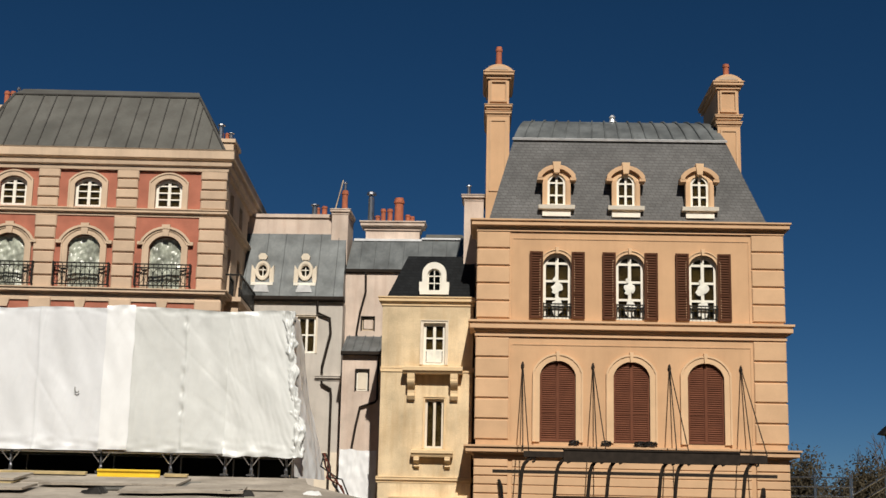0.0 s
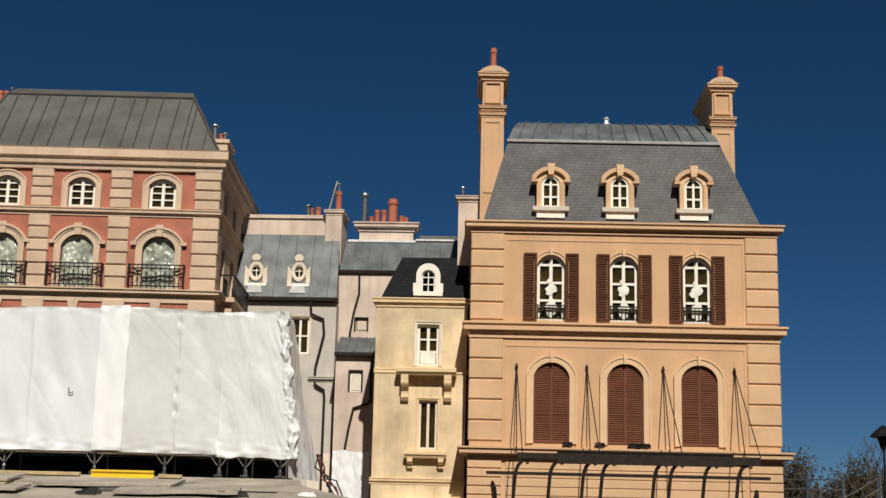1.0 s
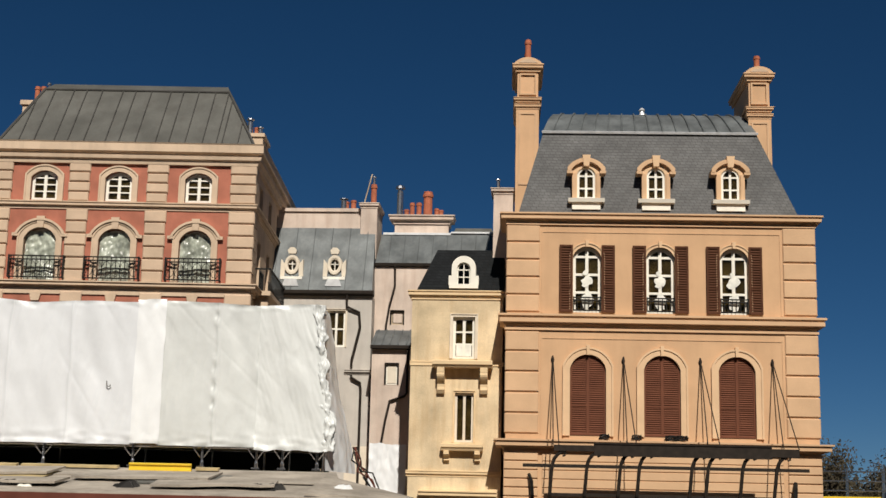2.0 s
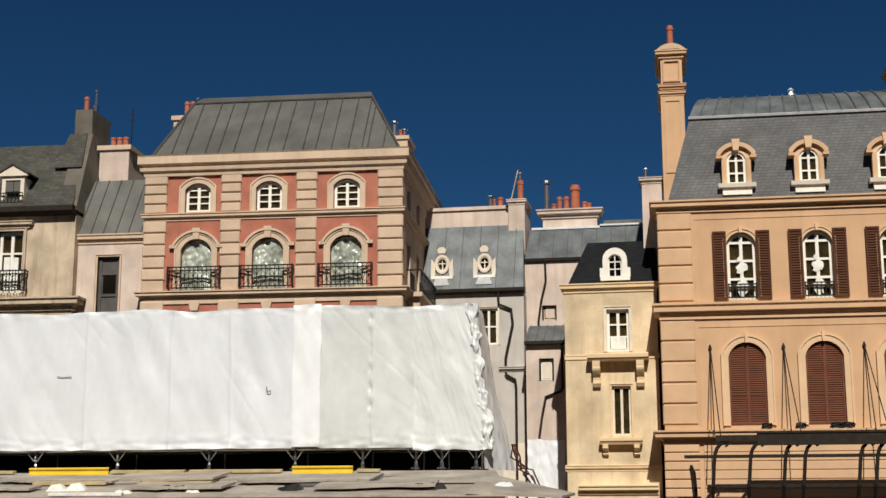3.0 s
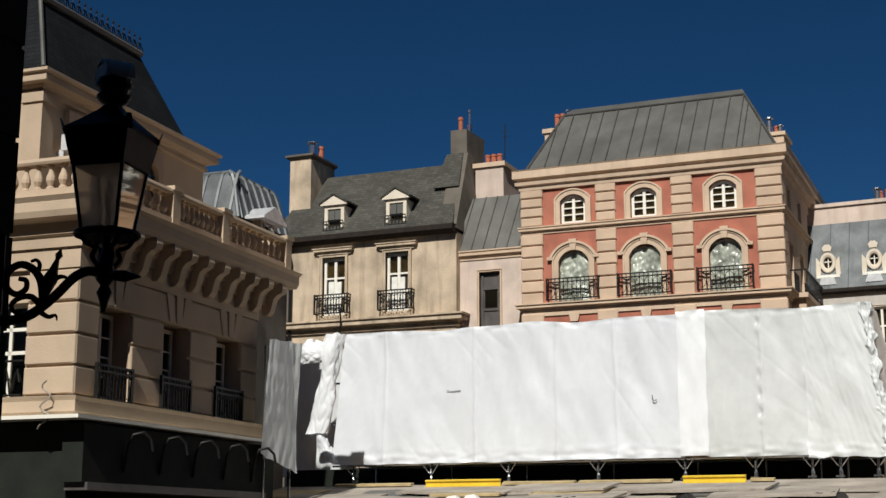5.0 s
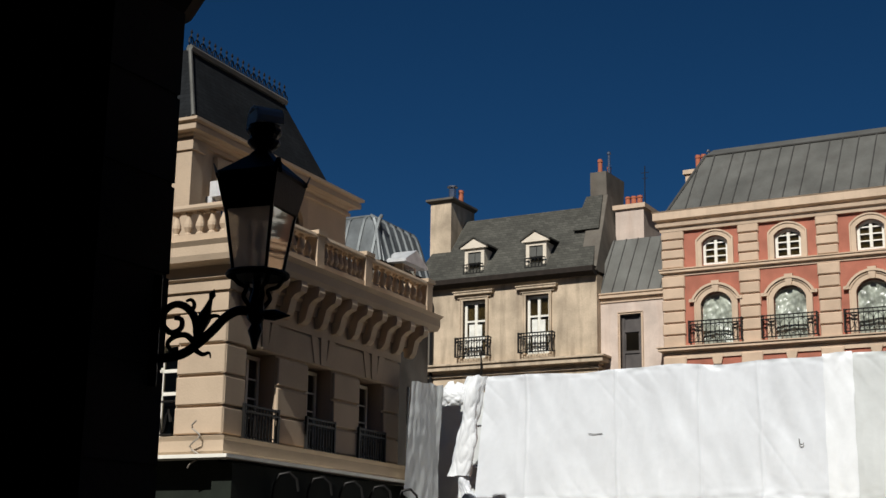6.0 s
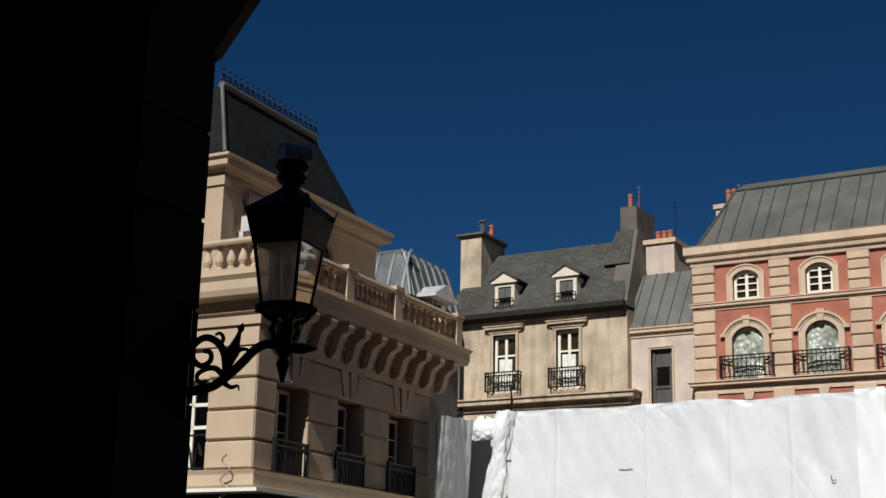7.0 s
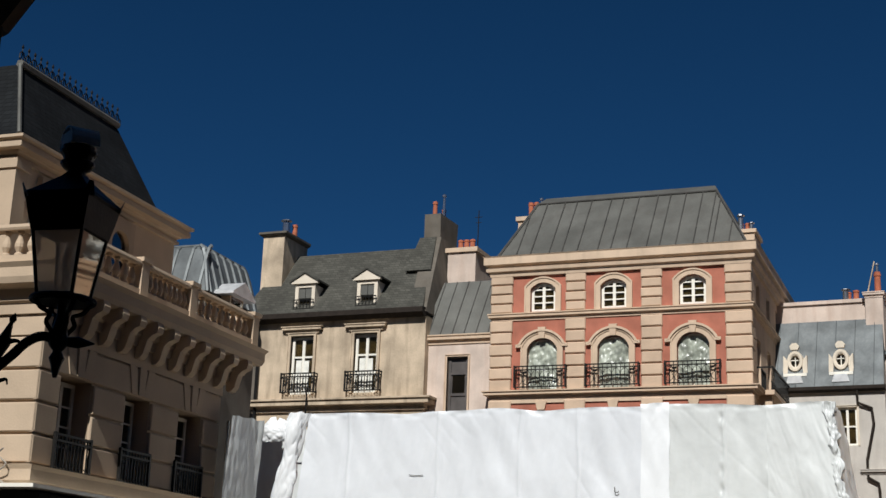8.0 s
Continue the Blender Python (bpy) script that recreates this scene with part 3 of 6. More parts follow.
def arched_dormer(parent, cx, y, z):
    """A dormer with a segmental stone hood, keystone, sill and white base; z is the sill's underside."""
    d = part("dormer", Geo().wall(cx - 0.42, cx + 0.42, z + 0.28, z + 1.42, y, y + 0.16, [(cx - 0.27, cx + 0.27, z + 0.30, z + 1.27, 0.22)]), TAN_PALE, parent, "tan stone dormer with arched hood")
    hood = outline(cx - 0.44, cx + 0.44, z + 1.12, z + 1.42, 0.24)
    part("hood", Geo().band(hood, outline(cx - 0.56, cx + 0.56, z + 1.12, z + 1.54, 0.30), y - 0.12, y + 0.9), TAN_STONE, d)
    part("hood_end", Geo().box(cx - 0.58, cx - 0.40, y - 0.12, y + 0.3, z + 1.06, z + 1.14), TAN_STONE, d)
    part("hood_end", Geo().box(cx + 0.40, cx + 0.58, y - 0.12, y + 0.3, z + 1.06, z + 1.14), TAN_STONE, d)
    part("keystone", Geo().prism([(cx - 0.08, z + 1.28), (cx + 0.08, z + 1.28), (cx + 0.12, z + 1.62), (cx - 0.12, z + 1.62)], y - 0.16, y + 0.1), TAN_PALE, d)
    for e in (-1, 1):
        part("jamb_moulding", Geo().box(cx + e * 0.36 - 0.06, cx + e * 0.36 + 0.06, y - 0.05, y + 0.05, z + 0.30, z + 1.08), TAN_STONE, d)
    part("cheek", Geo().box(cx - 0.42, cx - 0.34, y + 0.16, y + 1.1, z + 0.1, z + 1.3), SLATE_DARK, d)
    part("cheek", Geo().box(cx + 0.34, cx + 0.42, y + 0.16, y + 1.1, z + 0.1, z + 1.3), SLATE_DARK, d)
    part("sill", Geo().run([(y - 0.16, z + 0.17), (y - 0.20, z + 0.28), (y + 0.1, z + 0.32), (y + 0.1, z + 0.17)], cx - 0.54, cx + 0.54).box(cx - 0.42, cx + 0.42, y - 0.07, y + 0.2, z - 0.04, z + 0.17), WHITE, d)
    wz0, wz1 = z + 0.30, z + 1.27
    g = Geo().band(outline(cx - 0.20, cx + 0.20, wz0, wz1 - 0.06, 0.18), outline(cx - 0.27, cx + 0.27, wz0, wz1, 0.22), y + 0.05, y + 0.1)
    g.box(cx - 0.035, cx + 0.035, y + 0.04, y + 0.1, wz0, wz1 - 0.03).box(cx - 0.22, cx + 0.22, y + 0.045, y + 0.1, wz0 + 0.3, wz0 + 0.35).box(cx - 0.22, cx + 0.22, y + 0.045, y + 0.1, wz1 - 0.29, wz1 - 0.24).box(cx - 0.25, cx + 0.25, y + 0.045, y + 0.1, wz0, wz0 + 0.06)
    part("casement", g, WHITE, d)
    part("pane", Geo().prism(outline(cx - 0.24, cx + 0.24, wz0, wz1 - 0.03, 0.2), y + 0.07, y + 0.076), GLASS, d)
    part("inner_curtain", Geo().prism(outline(cx - 0.25, cx + 0.25, wz0, wz1 - 0.02, 0.2), y + 0.11, y + 0.12), CURTAIN, d)


for cx in (2.47, 4.54, 6.74):
    arched_dormer(tan_house, cx, 0.18, 11.16)


def tall_chimney(parent, x0, x1, y0, y1, base, drop=0.0):
    c = part("chimney", Geo().box(x0, x1, y0, y1, base, 14.62 - drop).box(x0 + 0.03, x1 - 0.03, y0 + 0.03, y1 - 0.03, 14.6 - drop, 15.85 - drop), TAN, parent, "tall panelled tan chimney stack")
    g = Geo()
    for z0, z1 in ((12.2, 14.4 - drop), (14.98 - drop, 15.68 - drop)):
        g.band([(x0 + 0.14, z0 + 0.05), (x0 + 0.14, z1 - 0.05), (x1 - 0.14, z1 - 0.05), (x1 - 0.14, z0 + 0.05), (x0 + 0.14, z0 + 0.05)], [(x0 + 0.09, z0), (x0 + 0.09, z1), (x1 - 0.09, z1), (x1 - 0.09, z0), (x0 + 0.09, z0)], y0 - 0.03, y0 + 0.05)
    part("panel_moulding", g, TAN_STONE, c)
    part("neck_moulding", Geo().collar(steps_profile(14.52 - drop, 14.68 - drop, 0.07), x0, x1, y0, y1).collar(steps_profile(14.74 - drop, 14.90 - drop, 0.09), x0, x1, y0, y1), TAN_STONE, c)
    part("cap", Geo().collar(steps_profile(15.74 - drop, 15.98 - drop, 0.14), x0, x1, y0, y1 + 0.1).box(x0, x1, y0, y1, 15.8 - drop, 15.99 - drop).prism(arch(x0 - 0.10, x1 + 0.10, 15.97 - drop, 0.22), y0 - 0.12, y1 + 0.1), TAN_STONE, c)
    part("pediment_recess", Geo().prism(arch(x0 + 0.06, x1 - 0.06, 16.0 - drop, 0.11), y0 - 0.135, y0 - 0.10), SAND_STONE, c)
    chimney_pot(c, (x0 + x1) / 2, y0 + 0.3, 16.15 - drop, 0.11, 0.62 - drop)
    chimney_pot(c, (x0 + x1) / 2, y0 + 1.0, 16.15 - drop, 0.11, 0.45 - drop)


tall_chimney(tan_house, 0.36, 1.07, 1.5, 3.6, 10.7, -0.12)
tall_chimney(tan_house, 7.55, 8.25, 1.5, 4.3, 10.7, 0.12)

# iron canopy frame hung from rods over the shop
canopy = thing("iron_canopy", pose(0.89, 40.19, 0, 0, 0, -1.5), "dark brown iron canopy frame hung on rods over a shopfront", "canopy")
part("fascia", Geo().box(1.5, 2.6, -1.52, -1.44, 3.9, 4.06), BROWN_IRON, canopy)
part("fascia", Geo().box(2.6, 7.45, -1.54, -1.42, 3.78, 4.10).box(2.6, 7.45, -1.57, -1.40, 4.10, 4.14), BROWN_IRON, canopy)
part("fascia", Geo().box(7.45, 8.2, -1.52, -1.44, 3.84, 4.06), BROWN_IRON, canopy)
for z, x0, x1, y in ((3.5, 0.65, 8.5, -1.30), (2.72, 1.45, 7.5, -1.12)):
    part("purlin", Geo().box(x0, x1, y - 0.04, y + 0.04, z - 0.045, z + 0.045), BROWN_IRON, canopy)
for x in (1.40, 2.36, 3.28, 3.80, 5.24, 5.68, 6.62, 7.55):
    g = Geo().tube([(x + 0.42, -1.46, 3.90), (x + 0.33, -1.45, 3.89), (x + 0.22, -1.43, 3.82), (x + 0.12, -1.40, 3.70), (x + 0.07, -1.36, 3.55), (x + 0.05, -1.34, 3.40), (x, -1.20, 2.72), (x - 0.03, -0.75, 2.1), (x - 0.03, -0.02, 1.8)], 0.05, 6)
    g.tube([(x + 0.42, -1.46, 3.90), (x + 0.40, -1.45, 3.78), (x + 0.34, -1.45, 3.76)], 0.03, 5)
    part("bracket", g, BROWN_IRON, canopy)
for x, dx in ((1.50, 0.12), (3.54, 0.22), (5.75, 0.30), (7.81, 0.38)):
    g = Geo().tube([(x, -0.05, 6.62), (x - 0.02, -1.46, 4.05)], 0.016, 5).tube([(x + 0.01, -0.05, 6.60), (x + dx + 0.02, -1.46, 4.05)], 0.016, 5).lathe([(0.03, 6.54), (0.05, 6.58), (0.05, 6.62), (0.02, 6.72)], x, -0.03, 8)
    part("hanger_rod", g, BROWN_IRON, canopy)
part("wall_hook", Geo().tube([(0.95, -0.04, 2.2), (0.95, -0.3, 2.6), (0.92, -0.3, 3.1), (0.85, -0.1, 3.3)], 0.05, 6), IRON, canopy)
part("wall_hook", Geo().tube([(8.3, -0.04, 2.2), (8.3, -0.3, 2.6), (8.32, -0.3, 3.0), (8.36, -0.1, 3.2)], 0.06, 6), IRON, canopy)
for x in (2.98, 3.9, 4.9, 5.15):
    coil = thing("cable_coil", tan_house.matrix_world @ pose(x, -0.17, 4.31), "loose grey cable coil lying on the ledge", "cable", "cable coils")
    r = 0.16 if x > 4.5 else 0.11
    part("loops", Geo().tube([((r + 0.02 * math.sin(3 * t)) * math.cos(t * 0.7) * 1.2, 0.12 * math.sin(t * 0.7), 0.02 + 0.13 * math.sin(t * 0.45) ** 2) for t in range(28)], 0.018, 5), IRON, coil)

# ---- narrow ochre house ----
yellow_house = thing("ochre_house", pose(-1.9, 41.4, 0, 0, 0, -3), "narrow stained ochre stucco house with small balcony", "house")
g = Geo()
g.wall(0.12, 2.86, 6.3, 8.6, 0, 0.3, [(1.35, 2.05, 6.72, 8.0, 0)])
g.wall(0.12, 2.86, 3.4, 6.3, 0, 0.3, [(1.45, 2.05, 4.24, 5.72, 0)])
g.box(0.12, 2.86, 0, 0.3, 0, 3.4)
shell(yellow_house, YELLOW, 0.12, 2.86, 0.3, 4, 8.6, (6.2,))
part("wall", g, YELLOW, yellow_house, "stained ochre stucco wall")
cornice("cornice", steps_profile(8.50, 8.78, 0.14), 0.12, 2.86, 0, 4, YELLOW_STONE, yellow_house)
part("floor_band", Geo().box(0.10, 2.9, -0.03, 0.02, 6.50, 6.62).box(0.09, 2.9, -0.045, 0.02, 6.60, 6.635), YELLOW_STONE, yellow_house)
part("base_band", Geo().run(steps_profile(3.22, 3.40, 0.08)[::-1] and [(-o, z) for o, z in steps_profile(3.22, 3.40, 0.08)], 0.06, 2.88), YELLOW_STONE, yellow_house)
part("shop_cornice", Geo().run([(-o, z) for o, z in steps_profile(2.55, 2.82, 0.22)], 0.45, 2.75), YELLOW_STONE, yellow_house)
window(yellow_house, 1.37, 2.03, 6.72, 7.98, 0, 0.10, 3, bar=0.08, muntin=0.05)
part("lower_board", Geo().box(1.47, 1.66, 0.085, 0.098, 6.80, 7.16).box(1.74, 1.93, 0.085, 0.098, 6.80, 7.16), CLOTH, yellow_house)
surround(yellow_house, 1.37, 2.03, 6.72, 7.98, 0, 0.09, OFFWHITE, -0.03, 0.1)
window(yellow_house, 1.47, 2.03, 4.24, 5.70, 0, 0.10, 1, paint=OFFWHITE, bar=0.07)
surround(yellow_house, 1.47, 2.03, 4.24, 5.70, 0, 0.06, YELLOW_STONE, -0.02, 0.1)


def console(parent, x, w, z0, z1, out, material):
    """A scrolled bracket under a slab."""
    h = z1 - z0
    pts = [(0.02, z1), (-out, z1), (-out, z1 - h * 0.16)] + [(-out * (0.78 + 0.24 * math.cos(t * 0.6 - 0.6)), z1 - h * (0.22 + 0.07 * t)) for t in range(5)]
    pts += [(-out * 0.42, z1 - h * 0.62), (-out * 0.40, z1 - h * 0.74), (-out * 0.50, z1 - h * 0.86), (-out * 0.30, z0), (0.02, z0 + h * 0.04)]
    return part("console", Geo().run(pts, x - w / 2, x + w / 2), material, parent)


part("balcony_slab", Geo().run([(0.02, 6.42), (-0.36, 6.42), (-0.40, 6.47), (-0.44, 6.50), (-0.44, 6.60), (-0.40, 6.63), (0.02, 6.64)], 0.80, 2.58), YELLOW_STONE, yellow_house)
for x in (1.05, 2.33):
    console(yellow_house, x, 0.22, 5.66, 6.42, 0.36, YELLOW_STONE)
part("window_ledge", Geo().run([(0.02, 3.98), (-0.24, 3.98), (-0.28, 4.05), (-0.32, 4.08), (-0.32, 4.16), (0.02, 4.20)], 1.10, 2.33), YELLOW_STONE, yellow_house)
for x in (1.26, 2.17):
    console(yellow_house, x, 0.16, 3.66, 3.98, 0.26, YELLOW_STONE)
part("roof", Geo().loft([(0.22, 0.1, 8.77), (2.86, 0.1, 8.77), (2.86, 3.9, 8.77), (0.22, 3.9, 8.77)], [(0.78, 0.95, 10.22), (2.86, 0.95, 10.22), (2.86, 3.2, 10.22), (0.78, 3.2, 10.22)]), SLATE_DARK, yellow_house, "dark slate mansard")
d = part("dormer", Geo().band(outline(1.45, 1.86, 8.98, 9.66, 0.2), outline(1.29, 2.02, 8.98, 9.86, 0.36), 0.02, 0.5).box(1.22, 2.10, 0.0, 0.3, 8.86, 8.99).box(1.2, 1.32, 0.03, 0.3, 8.97, 9.25).box(1.99, 2.11, 0.03, 0.3, 8.97, 9.25), WHITE, yellow_house, "white round-headed dormer")
part("casement", Geo().band(outline(1.49, 1.82, 9.0, 9.62, 0.16), outline(1.45, 1.86, 8.98, 9.66, 0.2), 0.10, 0.16).box(1.64, 1.67, 0.09, 0.16, 9.0, 9.64).box(1.47, 1.84, 0.09, 0.16, 9.2, 9.23).box(1.47, 1.84, 0.09, 0.16, 9.42, 9.45), WHITE, d)
part("pane", Geo().prism(outline(1.46, 1.85, 8.98, 9.65, 0.2), 0.13, 0.136), GLASS, d)
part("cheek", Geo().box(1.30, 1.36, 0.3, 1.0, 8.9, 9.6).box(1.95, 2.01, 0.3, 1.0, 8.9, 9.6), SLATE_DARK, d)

part("chimney", Geo().box(2.50, 2.92, 0.8, 1.9, 8.6, 11.0).box(2.50, 3.10, 0.8, 1.9, 11.0, 12.02), PINK, yellow_house, "pale chimney against the taller neighbour")
part("chimney_cap", Geo().collar(steps_profile(11.98, 12.18, 0.10), 2.50, 3.10, 0.8, 1.9).box(2.50, 3.10, 0.8, 1.9, 11.98, 12.18), PINK, yellow_house)
flue(yellow_house, 2.62, 1.1, 12.16, 0.055, 0.4)
for x in (2.76, 2.88, 3.0):
    chimney_pot(yellow_house, x, 1.2, 12.16, 0.06, 0.13)

# ---- grey house with blue metal mansard ----
blue_house = thing("grey_stucco_house", pose(-3.35, 46.4, 0, 0, 0, -3), "pale grey stucco house with blue-grey metal mansard", "house")
g = Geo().wall(-6.5, 0, 0, 9.42, 0, 0.3, [(-1.54, -0.87, 7.66, 8.92, 0)])
shell(blue_house, GREY_WALL, -6.5, 0, 0.3, 5, 9.42)
part("wall", g, GREY_WALL, blue_house, "pale grey stained stucco wall")
window(blue_house, -1.52, -0.89, 7.66, 8.9, 0, 0.08, 2, bar=0.07, muntin=0.05)
surround(blue_house, -1.52, -0.89, 7.66, 8.9, 0, 0.06, OFFWHITE, -0.02, 0.1)
part("gutter", Geo().run([(0.1, 9.40), (-0.14, 9.40), (-0.20, 9.46), (-0.20, 9.56), (-0.15, 9.58), (0.1, 9.60)], -6.5, 0.03), BROWN_IRON, blue_house)
part("roof", Geo().loft([(-6.5, 0.02, 9.58), (-0.02, 0.02, 9.58), (-0.02, 4.9, 9.58), (-6.5, 4.9, 9.58)], [(-6.5, 1.1, 12.0), (-0.10, 1.1, 12.0), (-0.10, 4.2, 12.0), (-6.5, 4.2, 12.0)]), ZINC_BLUE, blue_house, "blue-grey sheet metal mansard")
for k in range(8):
    x = -0.35 - 0.62 * k
    part("roof_seam", Geo().tube([(x, 0.0, 9.60), (x, 1.08, 12.0)], 0.016, 5), ZINC_BLUE, blue_house)
part("parapet", Geo().box(-6.5, -0.6, 1.25, 1.6, 11.9, 12.62).box(-6.5, -0.56, 1.18, 1.66, 12.62, 12.74), PINK, blue_house)
part("floor_band", Geo().run([(-o, z) for o, z in steps_profile(6.74, 6.90, 0.12)], -0.85, 0.06), GREY_WALL, blue_house)
for cx in (-1.37, -2.85):
    d = part("dormer", Geo().lathe([(0.17, 0), (0.17, 0.5), (0.22, 0.53), (0.29, 0.53), (0.31, 0.46), (0.31, 0)], 0, 0, 20), OFFWHITE, blue_house, "cream ornate bull's-eye dormer")
    d.matrix_basis = pose(cx, 0.75, 10.52, 90, 0, 0) @ Matrix.Diagonal((0.85, 1.15, 1.0, 1))
    inv = d.matrix_basis.inverted()
    for nm, geo, mt in (("crest", Geo().prism([(cx - 0.12, 10.9), (cx + 0.12, 10.9), (cx + 0.16, 11.02), (cx + 0.07, 11.12), (cx - 0.07, 11.12), (cx - 0.16, 11.02)], 0.2, 0.35), OFFWHITE),
                        ("shoulder", Geo().prism([(cx - 0.4, 10.08), (cx - 0.26, 10.08), (cx - 0.22, 10.5), (cx - 0.38, 10.72)], 0.26, 0.5), OFFWHITE),
                        ("shoulder", Geo().prism([(cx + 0.4, 10.08), (cx + 0.26, 10.08), (cx + 0.22, 10.5), (cx + 0.38, 10.72)], 0.26, 0.5), OFFWHITE),
                        ("sill", Geo().box(cx - 0.38, cx + 0.38, 0.18, 0.5, 10.0, 10.1), WHITE), ("apron", Geo().prism([(cx - 0.28, 9.75), (cx + 0.28, 9.75), (cx + 0.2, 10.0), (cx - 0.2, 10.0)], 0.06, 0.3), LEAD),
                        ("pane", Geo().prism([(cx + 0.17 * math.cos(t * 0.52), 10.56 + 0.24 * math.sin(t * 0.52)) for t in range(12)], 0.36, 0.366), GLASS),
                        ("glazing_bar", Geo().box(cx - 0.015, cx + 0.015, 0.33, 0.36, 10.32, 10.8).box(cx - 0.16, cx + 0.16, 0.33, 0.36, 10.545, 10.575), WHITE)):
        p = part(nm, geo, mt, d)
        p.matrix_basis = inv
part("chimney", Geo().box(-0.62, -0.05, 1.0, 2.6, 10.9, 12.72), PINK, blue_house)
part("chimney_cap", Geo().collar(steps_profile(12.70, 12.90, 0.08), -0.62, -0.05, 1.0, 2.6).box(-0.62, -0.05, 1.0, 2.6, 12.7, 12.92), PINK, blue_house)
chimney_pot(blue_house, -0.22, 1.25, 12.9, 0.12, 0.72)
flue(blue_house, -0.22, 1.3, 13.4, 0.05, 0.55)
part("roof_prop", Geo().tube([(-0.55, 1.2, 12.9), (-0.3, 1.25, 14.0)], 0.025, 5), SOOTY, blue_house)
for x, h in ((-0.95, 0.25), (-1.2, 0.2)):
    chimney_pot(blue_house, x, 1.4, 12.72, 0.11, h + 0.1)
flue(blue_house, -1.28, 1.35, 12.72, 0.11, 0.42)
part("downpipe", Geo().tube([(-0.85, -0.12, 9.42), (-0.84, -0.10, 9.02), (-0.42, -0.08, 8.84), (-0.37, -0.08, 8.34), (-0.62, -0.08, 7.2), (-0.62, -0.08, 6.95)], 0.045, 7), BROWN_IRON, blue_house)
part("downpipe", Geo().tube([(-0.62, -0.12, 6.72), (-0.6, -0.1, 6.62), (-0.31, -0.08, 6.45), (-0.28, -0.08, 6.2), (-0.28, -0.08, 0.2)], 0.045, 7), BROWN_IRON, blue_house)
part("pale_base_panel", Geo().box(-0.75, 0.02, -0.05, 0.02, 0, 4.35), OFFWHITE, blue_house)

# ---- pale pink house behind, with a lower annex ----
pink_house = thing("pink_house", pose(-3.3, 47.2, 0, 0, 0, -3), "pale pink stucco house with low metal roof and chimney slab", "house")
g = Geo().wall(-0.05, 5.2, 0, 10.62, 0, 0.3, [(0.55, 1.0, 8.56, 9.02, 0)])
shell(pink_house, PINK, -0.05, 5.2, 0.3, 4, 10.62)
part("wall", g, PINK, pink_house, "pale pink stained stucco wall")
window(pink_house, 0.55, 1.0, 8.56, 9.02, 0, 0.08, 1, paint=SOOTY)
part("blind_panel", Geo().box(0.63, 0.94, 0.06, 0.075, 8.64, 8.96), PINK, pink_house)
surround(pink_house, 0.57, 0.98, 8.56, 9.02, 0, 0.04, BROWN_IRON, -0.02, 0.08)
part("gutter", Geo().run([(0.05, 10.58), (-0.10, 10.60), (-0.12, 10.70), (0.05, 10.72)], -0.05, 5.2), BROWN_IRON, pink_house)
part("roof", Geo().loft([(-0.05, 0.0, 10.68), (5.2, 0.0, 10.68), (5.2, 3.9, 10.68), (-0.05, 3.9, 10.68)], [(0.05, 0.9, 11.92), (5.1, 0.9, 11.92), (5.1, 3.0, 11.92), (0.05, 3.0, 11.92)]), ZINC_BLUE, pink_house, "low blue-grey metal roof")
for k in range(9):
    part("roof_seam", Geo().tube([(0.4 + 0.5 * k, -0.01, 10.70), (0.4 + 0.5 * k, 0.88, 11.93)], 0.015, 5), ZINC_BLUE, pink_house)
part("ridge_flashing", Geo().box(0.1, 2.5, 0.84, 1.1, 11.90, 11.98).box(2.5, 4.0, 0.9, 1.2, 11.98, 12.04), LEAD, pink_house)
part("chimney", Geo().box(0.48, 2.40, 1.1, 1.8, 11.85, 12.34), PINK, pink_house)
part("chimney_cap", Geo().collar(steps_profile(12.34, 12.66, 0.22), 0.48, 2.40, 1.1, 1.8).box(0.48, 2.4, 1.1, 1.8, 12.3, 12.66), PINK, pink_house)
for x, r, h in ((1.06, 0.10, 0.55), (1.30, 0.11, 0.55), (1.62, 0.19, 0.95), (1.62 + 0.32, 0.10, 0.34), (2.1, 0.10, 0.28), (0.86, 0.1, 0.3)):
    chimney_pot(pink_house, x, 1.4, 12.64, r, h)
flue(pink_house, 0.62, 1.35, 12.64, 0.12, 1.2)
part("rear_roof", Geo().loft([(2.5, 1.4, 11.9), (4.1, 1.4, 11.9), (4.1, 3, 11.9), (2.5, 3, 11.9)], [(2.6, 1.8, 12.36), (3.9, 1.8, 12.36), (3.9, 2.6, 12.36), (2.6, 2.6, 12.36)]), ZINC, pink_house)
part("downpipe", Geo().tube([(0.66, -0.1, 10.6), (0.67, -0.06, 9.9), (0.5, -0.06, 9.2), (0.4, -0.06, 8.5), (0.39, -0.06, 7.9)], 0.04, 6), BROWN_IRON, pink_house)

annex = thing("pink_annex", pose(-3.1, 45.0, 0, 0, 0, -3), "low pink stucco annex with lean-to metal roof", "house")
g = Geo().wall(-0.1, 1.35, 0, 7.5, 0, 0.25, [(0.36, 0.77, 6.26, 6.95, 0)])
shell(annex, PINK, -0.1, 1.35, 0.25, 2, 7.5)
part("wall", g, PINK, annex, "pink stained stucco wall")
window(annex, 0.38, 0.75, 6.28, 6.93, 0, 0.06, 1, cols=1)
part("blind_panel", Geo().box(0.42, 0.71, 0.04, 0.055, 6.33, 6.88), OFFWHITE, annex)
surround(annex, 0.38, 0.75, 6.28, 6.93, 0, 0.05, BROWN_IRON, -0.03, 0.08)
part("roof", Geo().run([(-0.12, 7.48), (-0.12, 7.56), (1.3, 8.24), (2.0, 8.24), (2.0, 7.4)], -0.14, 1.4), ZINC_BLUE, annex)
